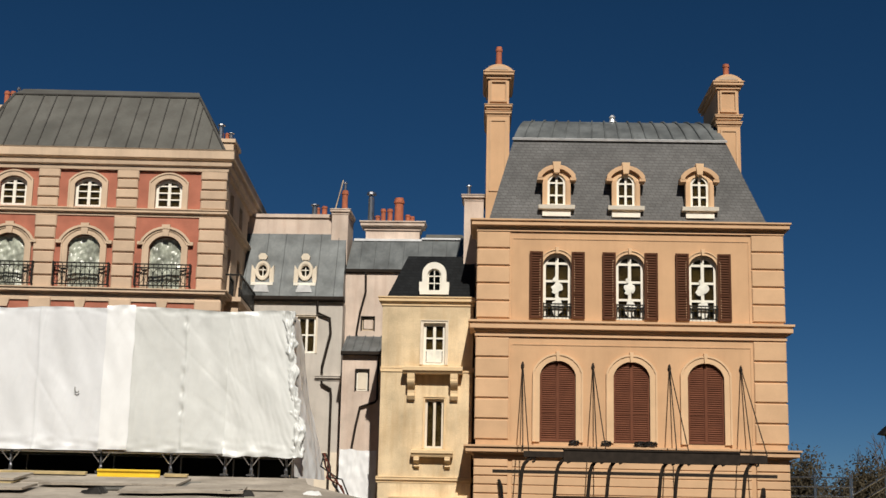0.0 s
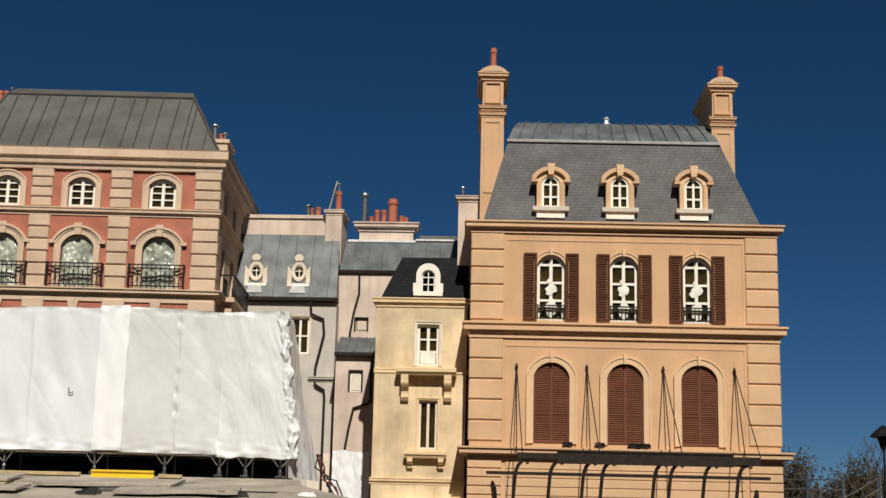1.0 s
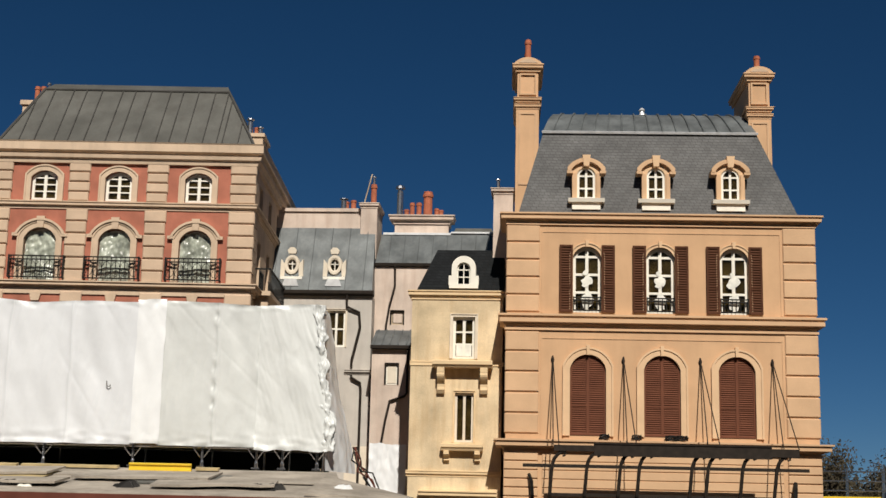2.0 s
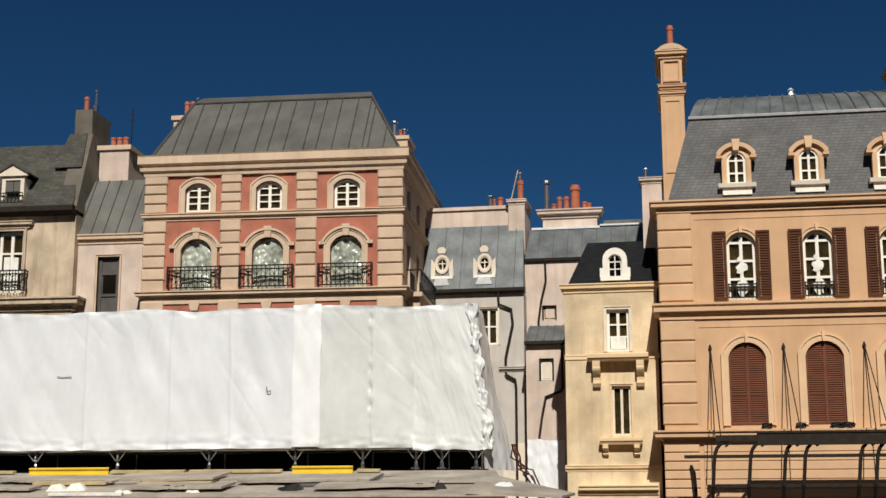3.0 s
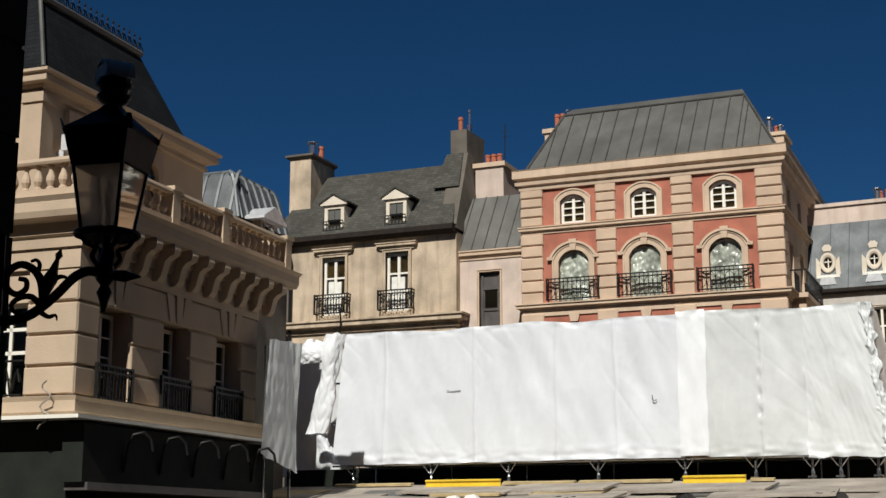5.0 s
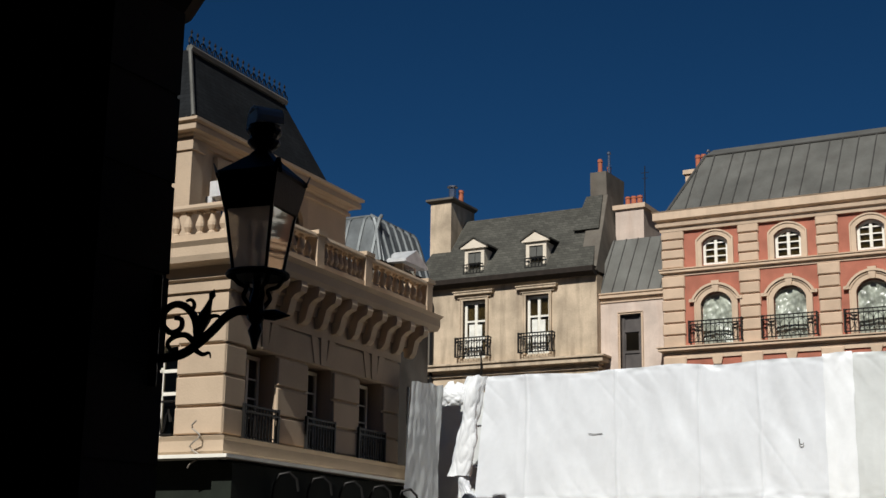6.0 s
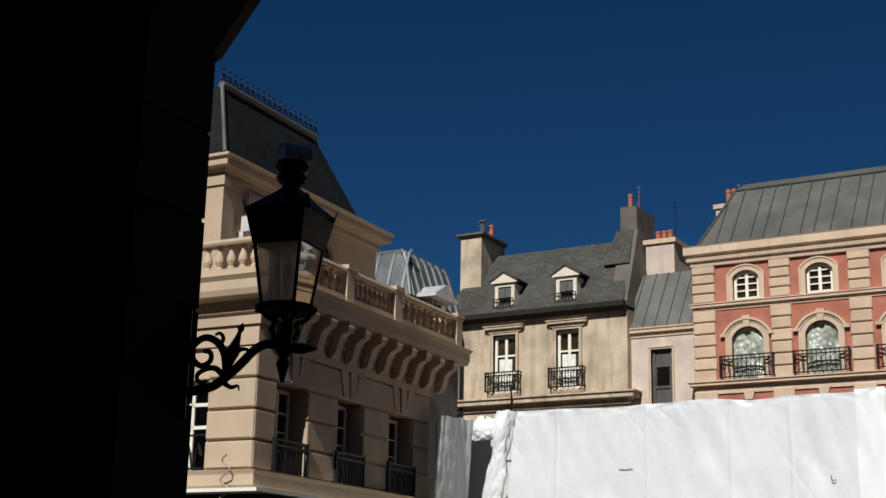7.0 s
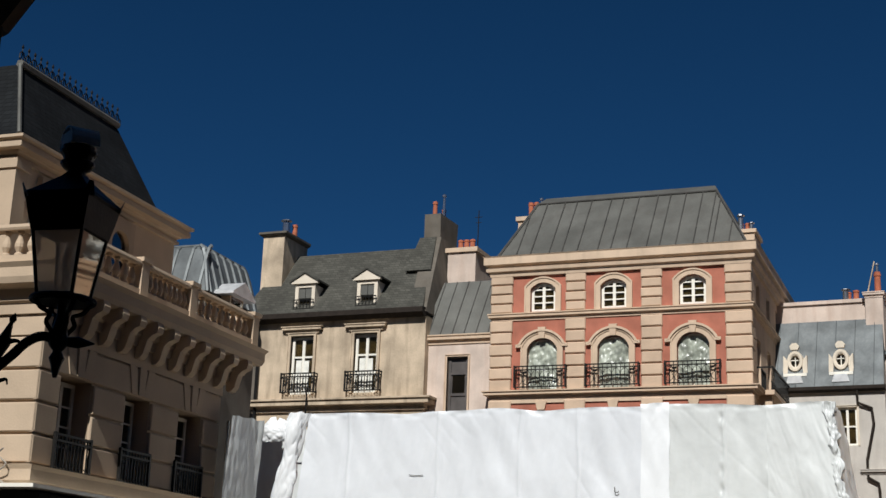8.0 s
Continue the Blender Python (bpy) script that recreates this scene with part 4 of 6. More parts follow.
for k in range(6):
    part("roof_seam", Geo().tube([(-0.05 + 0.27 * k, -0.12, 7.58), (-0.05 + 0.27 * k, 1.3, 8.26)], 0.02, 5), ZINC_BLUE, annex)
part("gutter", Geo().run([(-0.06, 7.42), (-0.2, 7.44), (-0.2, 7.54), (-0.06, 7.54)], -0.14, 1.4), BROWN_IRON, annex)
part("downpipe", Geo().tube([(1.08, -0.1, 7.45), (1.08, -0.07, 6.0), (1.0, -0.07, 5.9), (0.53, -0.07, 5.74), (0.40, -0.07, 5.1), (0.28, -0.07, 4.3)], 0.04, 6), BROWN_IRON, annex)


def crumple(x, z, a=0.05, s=1.7, seed=0.0):
    return a * noise.noise((x * s + seed, z * s * 0.8, seed)) + a * 0.6 * abs(noise.noise((x * s * 2.7, z * s * 1.6 + seed, seed + 4))) + a * 0.3 * noise.noise((x * 9, z * 7, seed))


cover = thing("plastic_cover", annex.matrix_world.copy(), "crumpled white plastic sheet over the foot of a wall", "plastic sheet")
part("sheet", sheet(-0.08, 1.12, 2.2, 4.36, 30, 50, lambda x, z: (x + 0.03 * noise.noise((z * 2, x, 1)), -0.10 - 0.05 * abs(math.sin(x * 5 + 1.3 * noise.noise((x, z * 0.6, 2)))) - abs(crumple(x, z * 0.5, 0.10, 1.1, 3)), z + 0.05 * noise.noise((x * 4, 2, z)))), CLOTH_WHITE, cover, "", True)
part("pole", Geo().tube([(0.5, -0.05, 0.0), (0.5, -0.05, 4.3)], 0.03, 6), STEEL, cover)


# ---- red and sandstone house ----
red_house = thing("red_house", pose(-15.3, 41.84, 0, 0, 0, 0.3), "red stucco house with banded sandstone pilasters and metal mansard", "house")
BAYS = (1.92, 4.24, 6.74)
RD = 9.4
g = Geo()
g.wall(0.24, 8.47, 11.2, 12.75, 0, 0.35, [(c - 0.42, c + 0.42, 11.48, 12.42, 0.21) for c in BAYS])
g.wall(0.24, 8.47, 8.7, 11.2, 0, 0.35, [(c - 0.5, c + 0.5, 8.92, 10.60, 0.36) for c in BAYS])
g.wall(0.24, 8.47, 0, 8.7, 0, 0.35, [(c - 0.5, c + 0.5, 5.6, 7.9, 0.40) for c in BAYS])
part("wall", g, RED, red_house, "brick-red stucco wall")
sidewin = [(1.3, 2.0), (3.4, 4.1), (5.5, 6.2)]
g = Geo()
for z0, z1, c, d in ((0, 8.7, 5.6, 7.6), (8.7, 11.2, 9.0, 10.6), (11.2, 12.75, 11.5, 12.4)):
    at = 0.35
    for a, b in sidewin:
        g.box(8.15, 8.47, at, a, z0, z1).box(8.15, 8.47, a, b, z0, c).box(8.15, 8.47, a, b, d, z1)
        at = b
    g.box(8.15, 8.47, at, RD, z0, z1)
g.box(0.24, 0.56, 0.35, RD, 0, 12.75).box(0.56, 8.15, RD - 0.3, RD, 0, 12.75).box(0.56, 8.15, 0.35, RD - 0.3, 11.1, 11.2).box(0.56, 8.15, 0.35, RD - 0.3, 8.6, 8.7)
part("flank_wall", g, SAND_TRIM, red_house)
for a, b in sidewin:
    for z0, z1 in ((9.0, 10.6), (11.5, 12.4)):
        w = part("flank_window", Geo().box(8.3, 8.36, a, a + 0.07, z0, z1).box(8.3, 8.36, b - 0.07, b, z0, z1).box(8.3, 8.36, a, b, z1 - 0.07, z1).box(8.3, 8.36, a, b, z0, z0 + 0.07).box(8.3, 8.36, (a + b) / 2 - 0.03, (a + b) / 2 + 0.03, z0, z1), WHITE, red_house)
        part("pane", Geo().box(8.32, 8.326, a, b, z0, z1), GLASS, w)
    g = Geo()
    for k in range(8):
        y = a - 0.1 + (b - a + 0.2) * k / 7
        g.box(8.58, 8.60, y - 0.01, y + 0.01, 8.98, 9.6)
    part("flank_rail", g.box(8.57, 8.61, a - 0.1, b + 0.1, 9.58, 9.62).box(8.47, 8.61, a - 0.1, b + 0.1, 8.94, 8.98), IRON, red_house)
part("flank_balcony", Geo().box(8.47, 9.0, 1.0, 9.2, 8.78, 8.92).box(8.47, 8.9, 1.2, 1.45, 8.42, 8.78).box(8.47, 8.9, 4.4, 4.65, 8.42, 8.78).box(8.47, 8.9, 7.6, 7.85, 8.42, 8.78), SAND_TRIM, red_house)
g = Geo().box(8.93, 8.98, 1.0, 9.2, 9.60, 9.65).box(8.94, 8.97, 1.0, 9.2, 9.02, 9.05).box(8.47, 8.96, 1.0, 1.04, 9.60, 9.65)
for k in range(42):
    g.box(8.945, 8.965, 1.02 + 0.199 * k, 1.04 + 0.199 * k, 8.92, 9.62)
part("flank_balustrade", g, IRON, red_house, "black iron balcony rail along the flank")
part("flank_downpipe", Geo().tube([(8.62, 9.2, 12.6), (8.60, 9.2, 12.2), (8.60, 9.2, 0.1)], 0.06, 6), BROWN_IRON, red_house)
PIL = ((0.18, 0.90), (2.70, 3.33), (5.14, 5.78), (7.75, 8.53))
for a, b in PIL:
    for z0, z1, n in ((11.44, 12.70, 4), (8.90, 11.20, 6), (6.4, 8.62, 6)):
        h = (z1 - z0) / n
        for k in range(n):
            part("banded_stone", Geo().block(a - 0.02 * (k % 2), b + 0.02 * (k % 2), -0.09, 0.12, z0 + k * h + 0.016, z0 + (k + 1) * h - 0.016, 0.03), SAND_STONE, red_house)
for k in range(10):
    z = 8.92 + 0.372 * k
    part("flank_quoin", Geo().box(8.3, 8.53, 0.1, 0.7, z + 0.015, z + 0.355), SAND_STONE, red_house)
cornice("string_course", steps_profile(11.20, 11.44, 0.16), 0.24, 8.47, 0, RD, SAND_TRIM, red_house)
cornice("balcony_cornice", steps_profile(8.66, 8.92, 0.26), 0.24, 8.47, 0, RD, SAND_TRIM, red_house)
part("frieze", Geo().box(0.2, 8.51, -0.05, 0.02, 8.52, 8.68), SAND_TRIM, red_house)
cornice("cornice", [(-0.02, 12.66), (0.10, 12.66), (0.12, 12.78), (0.20, 12.82), (0.22, 12.92), (0.12, 12.96), (0.14, 13.0), (0.28, 13.04), (0.28, 13.28), (0.31, 13.32), (-0.02, 13.36)], 0.24, 8.47, 0, RD, SAND_TRIM, red_house, "deep sandstone eaves cornice")
for c in BAYS:
    window(red_house, c - 0.41, c + 0.41, 11.48, 12.41, 0.20, 0.10, 3, bar=0.085, cols=2, muntin=0.04)
    surround(red_house, c - 0.42, c + 0.42, 11.46, 12.42, 0.21, 0.19, SAND_TRIM, -0.05, 0.1)
    win = window(red_house, c - 0.5, c + 0.5, 8.92, 10.58, 0.35, 0.16, 2, paint=OFFWHITE, curtain=False)
    part("protective_film", sheet(c - 0.48, c + 0.48, 8.95, 10.5, 26, 40, lambda x, z, c=c: (c + (x - c) * (1.0 if z < 10.24 else max(0.3, math.sqrt(max(0.06, 1 - ((z - 10.24) / 0.33) ** 2)))), 0.10 + crumple(x, z, 0.09, 2.0, c), z)), FILM, win, "crumpled clear film taped over the window")
    surround(red_house, c - 0.5, c + 0.5, 8.92, 10.60, 0.36, 0.20, SAND_TRIM, -0.06, 0.1, 0.24)
    part("hood_mould", Geo().band(arch(c - 0.70, c + 0.70, 10.38, 0.43), arch(c - 0.80, c + 0.80, 10.34, 0.54), -0.14, 0.02).box(c - 0.86, c - 0.68, -0.13, 0.02, 10.30, 10.40).box(c + 0.68, c + 0.86, -0.13, 0.02, 10.30, 10.40), SAND_TRIM, red_house)
    guard_rail(red_house, c - 0.84, c + 0.84, 8.98, 9.66, -0.24, 0.14, 0.2)
    part("lower_keystone", Geo().prism([(c - 0.12, 8.3), (c + 0.12, 8.3), (c + 0.18, 8.56), (c - 0.18, 8.56)], -0.08, 0.02), SAND_TRIM, red_house)
R0 = [(0.32, 0.08, 13.34), (8.40, 0.08, 13.34), (8.40, RD - 0.1, 13.34), (0.32, RD - 0.1, 13.34)]
R1 = [(1.08, 2.02, 15.72), (7.16, 2.02, 15.72), (7.16, RD - 2, 15.72), (1.08, RD - 2, 15.72)]
part("roof", Geo().loft(R0, R1), ZINC, red_house, "grey weathered metal roof with standing seams")
part("upper_roof", Geo().loft([(1.04, 1.98, 15.72), (7.20, 1.98, 15.72), (7.20, RD - 2, 15.72), (1.04, RD - 2, 15.72)], [(1.20, 2.5, 16.06), (7.04, 2.5, 16.06), (7.04, RD - 2.4, 16.06), (1.20, RD - 2.4, 16.06)]), ZINC, red_house)
for x in (0.93, 1.41, 2.04, 2.47, 2.98, 3.66, 4.09, 4.61, 5.25, 5.67, 6.18, 6.73, 7.17, 7.35, 7.85):
    t = min(1.0, (x - 0.32) / 0.76, (8.40 - x) / 1.24)
    part("roof_seam", Geo().tube([(x, 0.07, 13.36), (x, 0.07 + 1.94 * t, 13.36 + 2.38 * t)], 0.021, 5), ZINC_SEAM, red_house)
part("roof_ridge", Geo().tube([(1.04, 1.98, 15.72), (7.20, 1.98, 15.72)], 0.035, 6).tube([(0.30, 0.06, 13.35), (1.06, 2.0, 15.72)], 0.045, 6).tube([(8.42, 0.06, 13.35), (7.18, 2.0, 15.72)], 0.045, 6), ZINC_SEAM, red_house)
part("chimney", Geo().box(0.15, 0.95, 2.6, 4.2, 13.3, 15.35).box(0.08, 1.02, 2.53, 4.27, 15.35, 15.5), SAND_TRIM, red_house)
for x in (0.55, 0.75):
    chimney_pot(red_house, x, 2.8, 15.5, 0.10, 0.55)
flue(red_house, 0.90, 2.9, 15.5, 0.05, 0.75)
part("chimney", Geo().box(7.82, 8.32, 2.3, 3.6, 13.3, 14.30).box(7.76, 8.38, 2.24, 3.66, 14.30, 14.42), SAND_TRIM, red_house)
flue(red_house, 7.86, 2.5, 14.4, 0.09, 0.6)
flue(red_house, 8.2, 2.5, 14.4, 0.07, 0.3)
chimney_pot(red_house, 8.05, 2.6, 14.4, 0.08, 0.3)

# ---- narrow pink infill house ----
infill = thing("narrow_pink_house", pose(-15.3, 42.2, 0), "narrow pink stucco house with metal roof", "house")
g = Geo().wall(-2.45, 0.22, 0, 10.62, 0, 0.3, [(-1.45, -0.72, 8.0, 10.18, 0)])
shell(infill, PINK, -2.45, 0.22, 0.3, 4, 10.62)
part("wall", g, PINK, infill, "pink stained stucco wall")
part("cornice", Geo().run([(-o, z) for o, z in steps_profile(10.60, 10.92, 0.16)], -2.45, 0.2), SAND_TRIM, infill)
d = part("door", Geo().box(-1.42, -0.75, 0.14, 0.2, 8.0, 10.16).box(-1.42, -1.34, 0.1, 0.14, 8.0, 10.16).box(-0.83, -0.75, 0.1, 0.14, 8.0, 10.16).box(-1.34, -0.83, 0.1, 0.14, 9.6, 9.68).box(-1.34, -0.83, 0.1, 0.14, 8.9, 8.98), DARK_DOOR, infill, "dark glazed door")
part("pane", Geo().box(-1.3, -0.87, 0.125, 0.131, 9.0, 9.58), GLASS, d)
surround(infill, -1.45, -0.72, 8.0, 10.18, 0, 0.07, SAND_TRIM, -0.03, 0.1)
part("roof", Geo().loft([(-2.40, 0.0, 10.92), (0.2, 0.0, 10.92), (0.2, 3.9, 10.92), (-2.40, 3.9, 10.92)], [(-2.0, 0.85, 12.92), (0.2, 0.85, 12.92), (0.2, 3, 12.92), (-2.0, 3, 12.92)]), ZINC, infill, "grey metal roof with standing seams")
for k in range(6):
    x = -2.05 + 0.42 * k
    part("roof_seam", Geo().tube([(x - 0.12, -0.01, 10.93), (x + 0.12, 0.84, 12.93)], 0.02, 5), ZINC_SEAM, infill)
part("chimney", Geo().box(-2.36, -1.32, 2.0, 3.6, 12.5, 14.3), PINK, infill)
part("chimney_cap", Geo().box(-2.44, -1.24, 1.92, 3.68, 14.3, 14.46), SAND_TRIM, infill)
for x in (-2.0, -1.78, -1.56):
    chimney_pot(infill, x, 2.3, 14.46, 0.11, 0.36)
part("aerial", Geo().tube([(-1.34, 2.2, 14.4), (-1.32, 2.2, 15.85)], 0.018, 5).tube([(-1.46, 2.2, 15.6), (-1.18, 2.2, 15.6)], 0.01, 4).tube([(-1.42, 2.2, 15.4), (-1.22, 2.2, 15.4)], 0.01, 4), IRON, infill)

# ---- sooty grey-brown house ----
SOOTY_SCALE = 1.061
grey_house = thing("sooty_house", pose(-17.18, 41.88, -0.10) @ Matrix.Scale(SOOTY_SCALE, 4), "sooty grey-brown stucco house with old slate roof", "house")
W1, W2 = (-4.92, -4.10), (-2.66, -1.86)
g = Geo().wall(-6.1, -0.24, 0, 11.0, 0, 0.35, [(a, b, 8.60, 10.50, 0) for a, b in (W1, W2)])
shell(grey_house, SOOTY, -6.1, -0.24, 0.35, 1.8, 11.0)
part("wall", g, SOOTY, grey_house, "sooty rain-streaked stucco wall")
# Dark box added to fill the gap on the left with shade.
part("party_wall", Geo().box(-9.5, -6.1, 0.3, 1.8, 0, 10.95), SOOT_AND_SHADE, grey_house)
for a, b in (W1, W2):
    win = window(grey_house, a, b, 8.6, 10.48, 0, 0.12, 3, bar=0.085, muntin=0.06)
    part("inner_blind", Geo().box((a + b) / 2 - 0.24, (a + b) / 2 - 0.05, 0.10, 0.115, 8.72, 9.72).box((a + b) / 2 + 0.04, (a + b) / 2 + 0.22, 0.10, 0.115, 8.72, 9.70), CLOTH, win, "white inner boards")
    surround(grey_house, a, b, 8.6, 10.5, 0, 0.10, SOOTY, -0.05, 0.1)
    part("window_hood", Geo().collar(steps_profile(10.58, 10.80, 0.16), a - 0.16, b + 0.16, -0.03, 0.05), SOOTY, grey_house)
    guard_rail(grey_house, a - 0.17, b + 0.19, 8.62, 9.24, -0.22, 0.10, 0.22)
part("ledge", Geo().collar(steps_profile(8.02, 8.42, 0.34), -6.1, -0.24, 0, 1.5), SOOTY, grey_house)
part("lower_band", Geo().box(-6.0, -0.3, -0.06, 0.02, 7.6, 7.8), SOOTY, grey_house)
part("gutter", Geo().run([(0.1, 10.95), (-0.16, 10.93), (-0.34, 11.04), (-0.34, 11.20), (0.1, 11.24)], -6.5, -0.24), BROWN_IRON, grey_house)
part("roof", Geo().loft([(-6.95, -0.18, 11.16), (-0.30, -0.18, 11.16), (-0.30, 1.8, 11.16), (-6.95, 1.8, 11.16)], [(-6.3, 2.0, 13.76), (-0.95, 2.0, 13.76), (-0.95, 2.4, 13.76), (-6.3, 2.4, 13.76)]), SLATE_OLD, grey_house, "old mossy slate roof")
part("gable_parapet", Geo().loft([(-0.78, -0.1, 11.1), (-0.22, -0.1, 11.1), (-0.22, 1.82, 11.1), (-0.78, 1.82, 11.1)], [(-1.24, 2.0, 14.1), (-0.64, 2.0, 14.1), (-0.64, 2.66, 14.1), (-1.24, 2.66, 14.1)]), SOOT_AND_SHADE, grey_house)
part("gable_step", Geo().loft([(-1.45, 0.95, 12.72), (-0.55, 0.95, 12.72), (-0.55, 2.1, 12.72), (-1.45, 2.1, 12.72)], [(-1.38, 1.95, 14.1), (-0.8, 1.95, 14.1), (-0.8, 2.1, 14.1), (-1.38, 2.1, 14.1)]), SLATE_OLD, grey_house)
part("chimney", Geo().loft([(-1.25, 1.98, 13.6), (-0.66, 1.98, 13.6), (-0.62, 3.3, 13.6), (-1.25, 3.3, 13.6)], [(-1.26, 2.0, 14.92), (-0.69, 2.0, 14.92), (-0.64, 3.5, 14.92), (-1.26, 3.5, 14.92)]), SOOT_AND_SHADE, grey_house)
chimney_pot(grey_house, -0.98, 2.2, 14.9, 0.09, 0.5)
flue(grey_house, -0.78, 2.5, 14.9, 0.05, 0.85)
chimney_pot(grey_house, -0.9, 2.8, 14.9, 0.08, 0.4)
part("side_chimney", Geo().box(-6.72, -5.92, 0.9, 2.6, 11.3, 14.23), SOOTY, grey_house)
part("chimney_cap", Geo().collar([(-0.02, 14.2), (0.06, 14.22), (0.13, 14.28), (0.13, 14.35), (-0.02, 14.37)], -6.72, -5.92, 0.9, 2.6).box(-6.72, -5.92, 0.9, 2.6, 14.2, 14.37), SOOT_AND_SHADE, grey_house)
flue(grey_house, -6.1, 1.3, 14.35, 0.13, 0.55)
chimney_pot(grey_house, -5.92, 1.6, 14.33, 0.10, 0.45)
for cx in (-4.60, -2.37):
    d = part("dormer", Geo().wall(cx - 0.36, cx + 0.36, 11.40, 12.30, 0.12, 0.24, [(cx - 0.24, cx + 0.24, 11.46, 12.14, 0)]).box(cx - 0.36, cx - 0.28, 0.24, 1.3, 11.34, 12.24).box(cx + 0.28, cx + 0.36, 0.24, 1.3, 11.34, 12.24), OFFWHITE, grey_house, "small cream pedimented dormer")
    part("pediment", Geo().prism([(cx - 0.48, 12.26), (cx + 0.48, 12.26), (cx + 0.48, 12.32), (cx, 12.58), (cx - 0.48, 12.32)], 0.04, 0.16), OFFWHITE, d)
    part("dormer_roof", Geo().prism([(cx - 0.52, 12.30), (cx, 12.60), (cx + 0.52, 12.30), (cx + 0.52, 12.36), (cx, 12.66), (cx - 0.52, 12.36)], 0.0, 1.7), SLATE_OLD, d)
    part("shutter", Geo().box(cx - 0.24, cx - 0.01, 0.16, 0.2, 11.79, 12.14).box(cx + 0.01, cx + 0.24, 0.16, 0.2, 11.79, 12.14), ZINC, d)
    part("pane", Geo().box(cx - 0.24, cx + 0.24, 0.2, 0.206, 11.46, 11.79), GLASS, d)
    g = Geo().box(cx - 0.36, cx + 0.36, 0.02, 0.05, 11.70, 11.73).box(cx - 0.36, cx + 0.36, 0.02, 0.05, 11.40, 11.43)
    for k in range(7):
        g.box(cx - 0.36 + 0.12 * k - 0.008, cx - 0.36 + 0.12 * k + 0.008, 0.025, 0.045, 11.40, 11.72)
    part("dormer_rail", g, IRON, d)
part("wall_pole", Geo().tube([(-4.05, -0.40, 7.6), (-4.05, -0.40, 8.75)], 0.025, 5), IRON, grey_house)

# ---- corner house with balustrade, on the side street ----
left_house = thing("corner_house", pose(-14.76, 19.0, 0, 0, 0, 93), "cream stone corner house with balustraded cornice and dark mansard", "house")
LX, LD = 6.35, 7.0
LW = [(0.62, 1.62), (2.68, 3.62), (4.66, 5.66)]
g = Geo().wall(0.05, LX, 3.85, 6.4, 0.04, 0.45, [(a, b, 3.95, 5.56, 0) for a, b in LW])
g.box(0.05, LX, 0.04, 0.45, 6.4, 7.0).box(LX - 0.4, LX, 0.45, LD, 0, 7.0).box(0.45, LX - 0.4, LD - 0.3, LD, 0, 7.0)
g.box(0.05, 0.45, 0.45, 1.0, 3.85, 7.0).box(0.05, 0.45, 1.9, LD, 3.85, 7.0).box(0.05, 0.45, 1.0, 1.9, 5.56, 7.0).box(0.05, 0.45, 1.0, 1.9, 3.85, 3.95)
g.box(0.45, LX - 0.4, 0.45, LD - 0.3, 6.9, 7.0).box(0.45, LX - 0.4, 0.45, LD - 0.3, 3.7, 3.85)
part("wall", g, CREAM, left_house, "smooth cream stone wall")
ROWS = [(3.97, 4.45), (4.47, 4.98), (5.0, 5.52), (5.54, 6.08)]
for z0, z1 in ROWS:
    at = -0.02
    spans = []
    for a, b in LW:
        if z1 < 5.6:
            spans.append((at, a))
            at = b
    spans.append((at, LX))
    for a, b in spans:
        if b - a > 0.1:
            part("ashlar", Geo().block(a + (0.012 if a > 0.1 else 0), b - 0.012, -0.03, 0.06, z0 + 0.012, z1 - 0.012, 0.02), CREAM, left_house)
    for a, b in ((-0.02, 0.98), (1.92, LD)):
        gg = Geo().block(-b, -a, -0.03, 0.07, z0 + 0.012, z1 - 0.012, 0.02)
        part("ashlar", gg, CREAM, left_house).matrix_basis = pose(0, 0, 0, 0, 0, -90)
part("frieze", Geo().box(-0.03, LX + 0.02, -0.03, 0.06, 6.1, 6.5).box(-0.03, 0.06, 0.06, LD, 6.1, 6.5), CREAM, left_house)
for a, b in LW:
    c = (a + b) / 2
    window(left_house, a + 0.1, b - 0.1, 3.98, 5.5, 0, 0.30, 4, paint=OFFWHITE, bar=0.07)
    for k, s in enumerate((-0.26, 0.0, 0.26)):
        part("voussoir", Geo().prism([(c + s * 0.8 - 0.10, 5.58), (c + s * 0.8 + 0.10, 5.58), (c + s * 1.3 + 0.12, 6.09), (c + s * 1.3 - 0.12, 6.09)], -0.05 - 0.015 * (k == 1), 0.02), CREAM, left_house)
    guard_rail(left_house, a - 0.06, b + 0.02, 3.93, 4.53, -0.06, 0.10, 0.1)
lw = part("end_window", Geo().box(0.2, 0.26, 1.0, 1.08, 3.95, 5.56).box(0.2, 0.26, 1.82, 1.9, 3.95, 5.56).box(0.2, 0.26, 1.42, 1.48, 3.95, 5.56).box(0.2, 0.26, 1.0, 1.9, 4.7, 4.76).box(0.2, 0.26, 1.0, 1.9, 5.1, 5.16).box(0.2, 0.26, 1.0, 1.9, 5.5, 5.56), WHITE, left_house)
part("pane", Geo().box(0.22, 0.226, 1.0, 1.9, 3.95, 5.56), GLASS, lw)
part("end_rail", Geo().tube([(-0.1, 1.0 + 0.045 * t, 4.2 + 0.22 * math.sin(t * 1.3)) for t in range(21)], 0.02, 5).tube([(-0.1, 0.95, 4.55), (-0.1, 1.95, 4.55)], 0.02, 5).tube([(-0.1, 0.95, 3.98), (-0.1, 1.95, 3.98)], 0.02, 5), IRON, left_house)


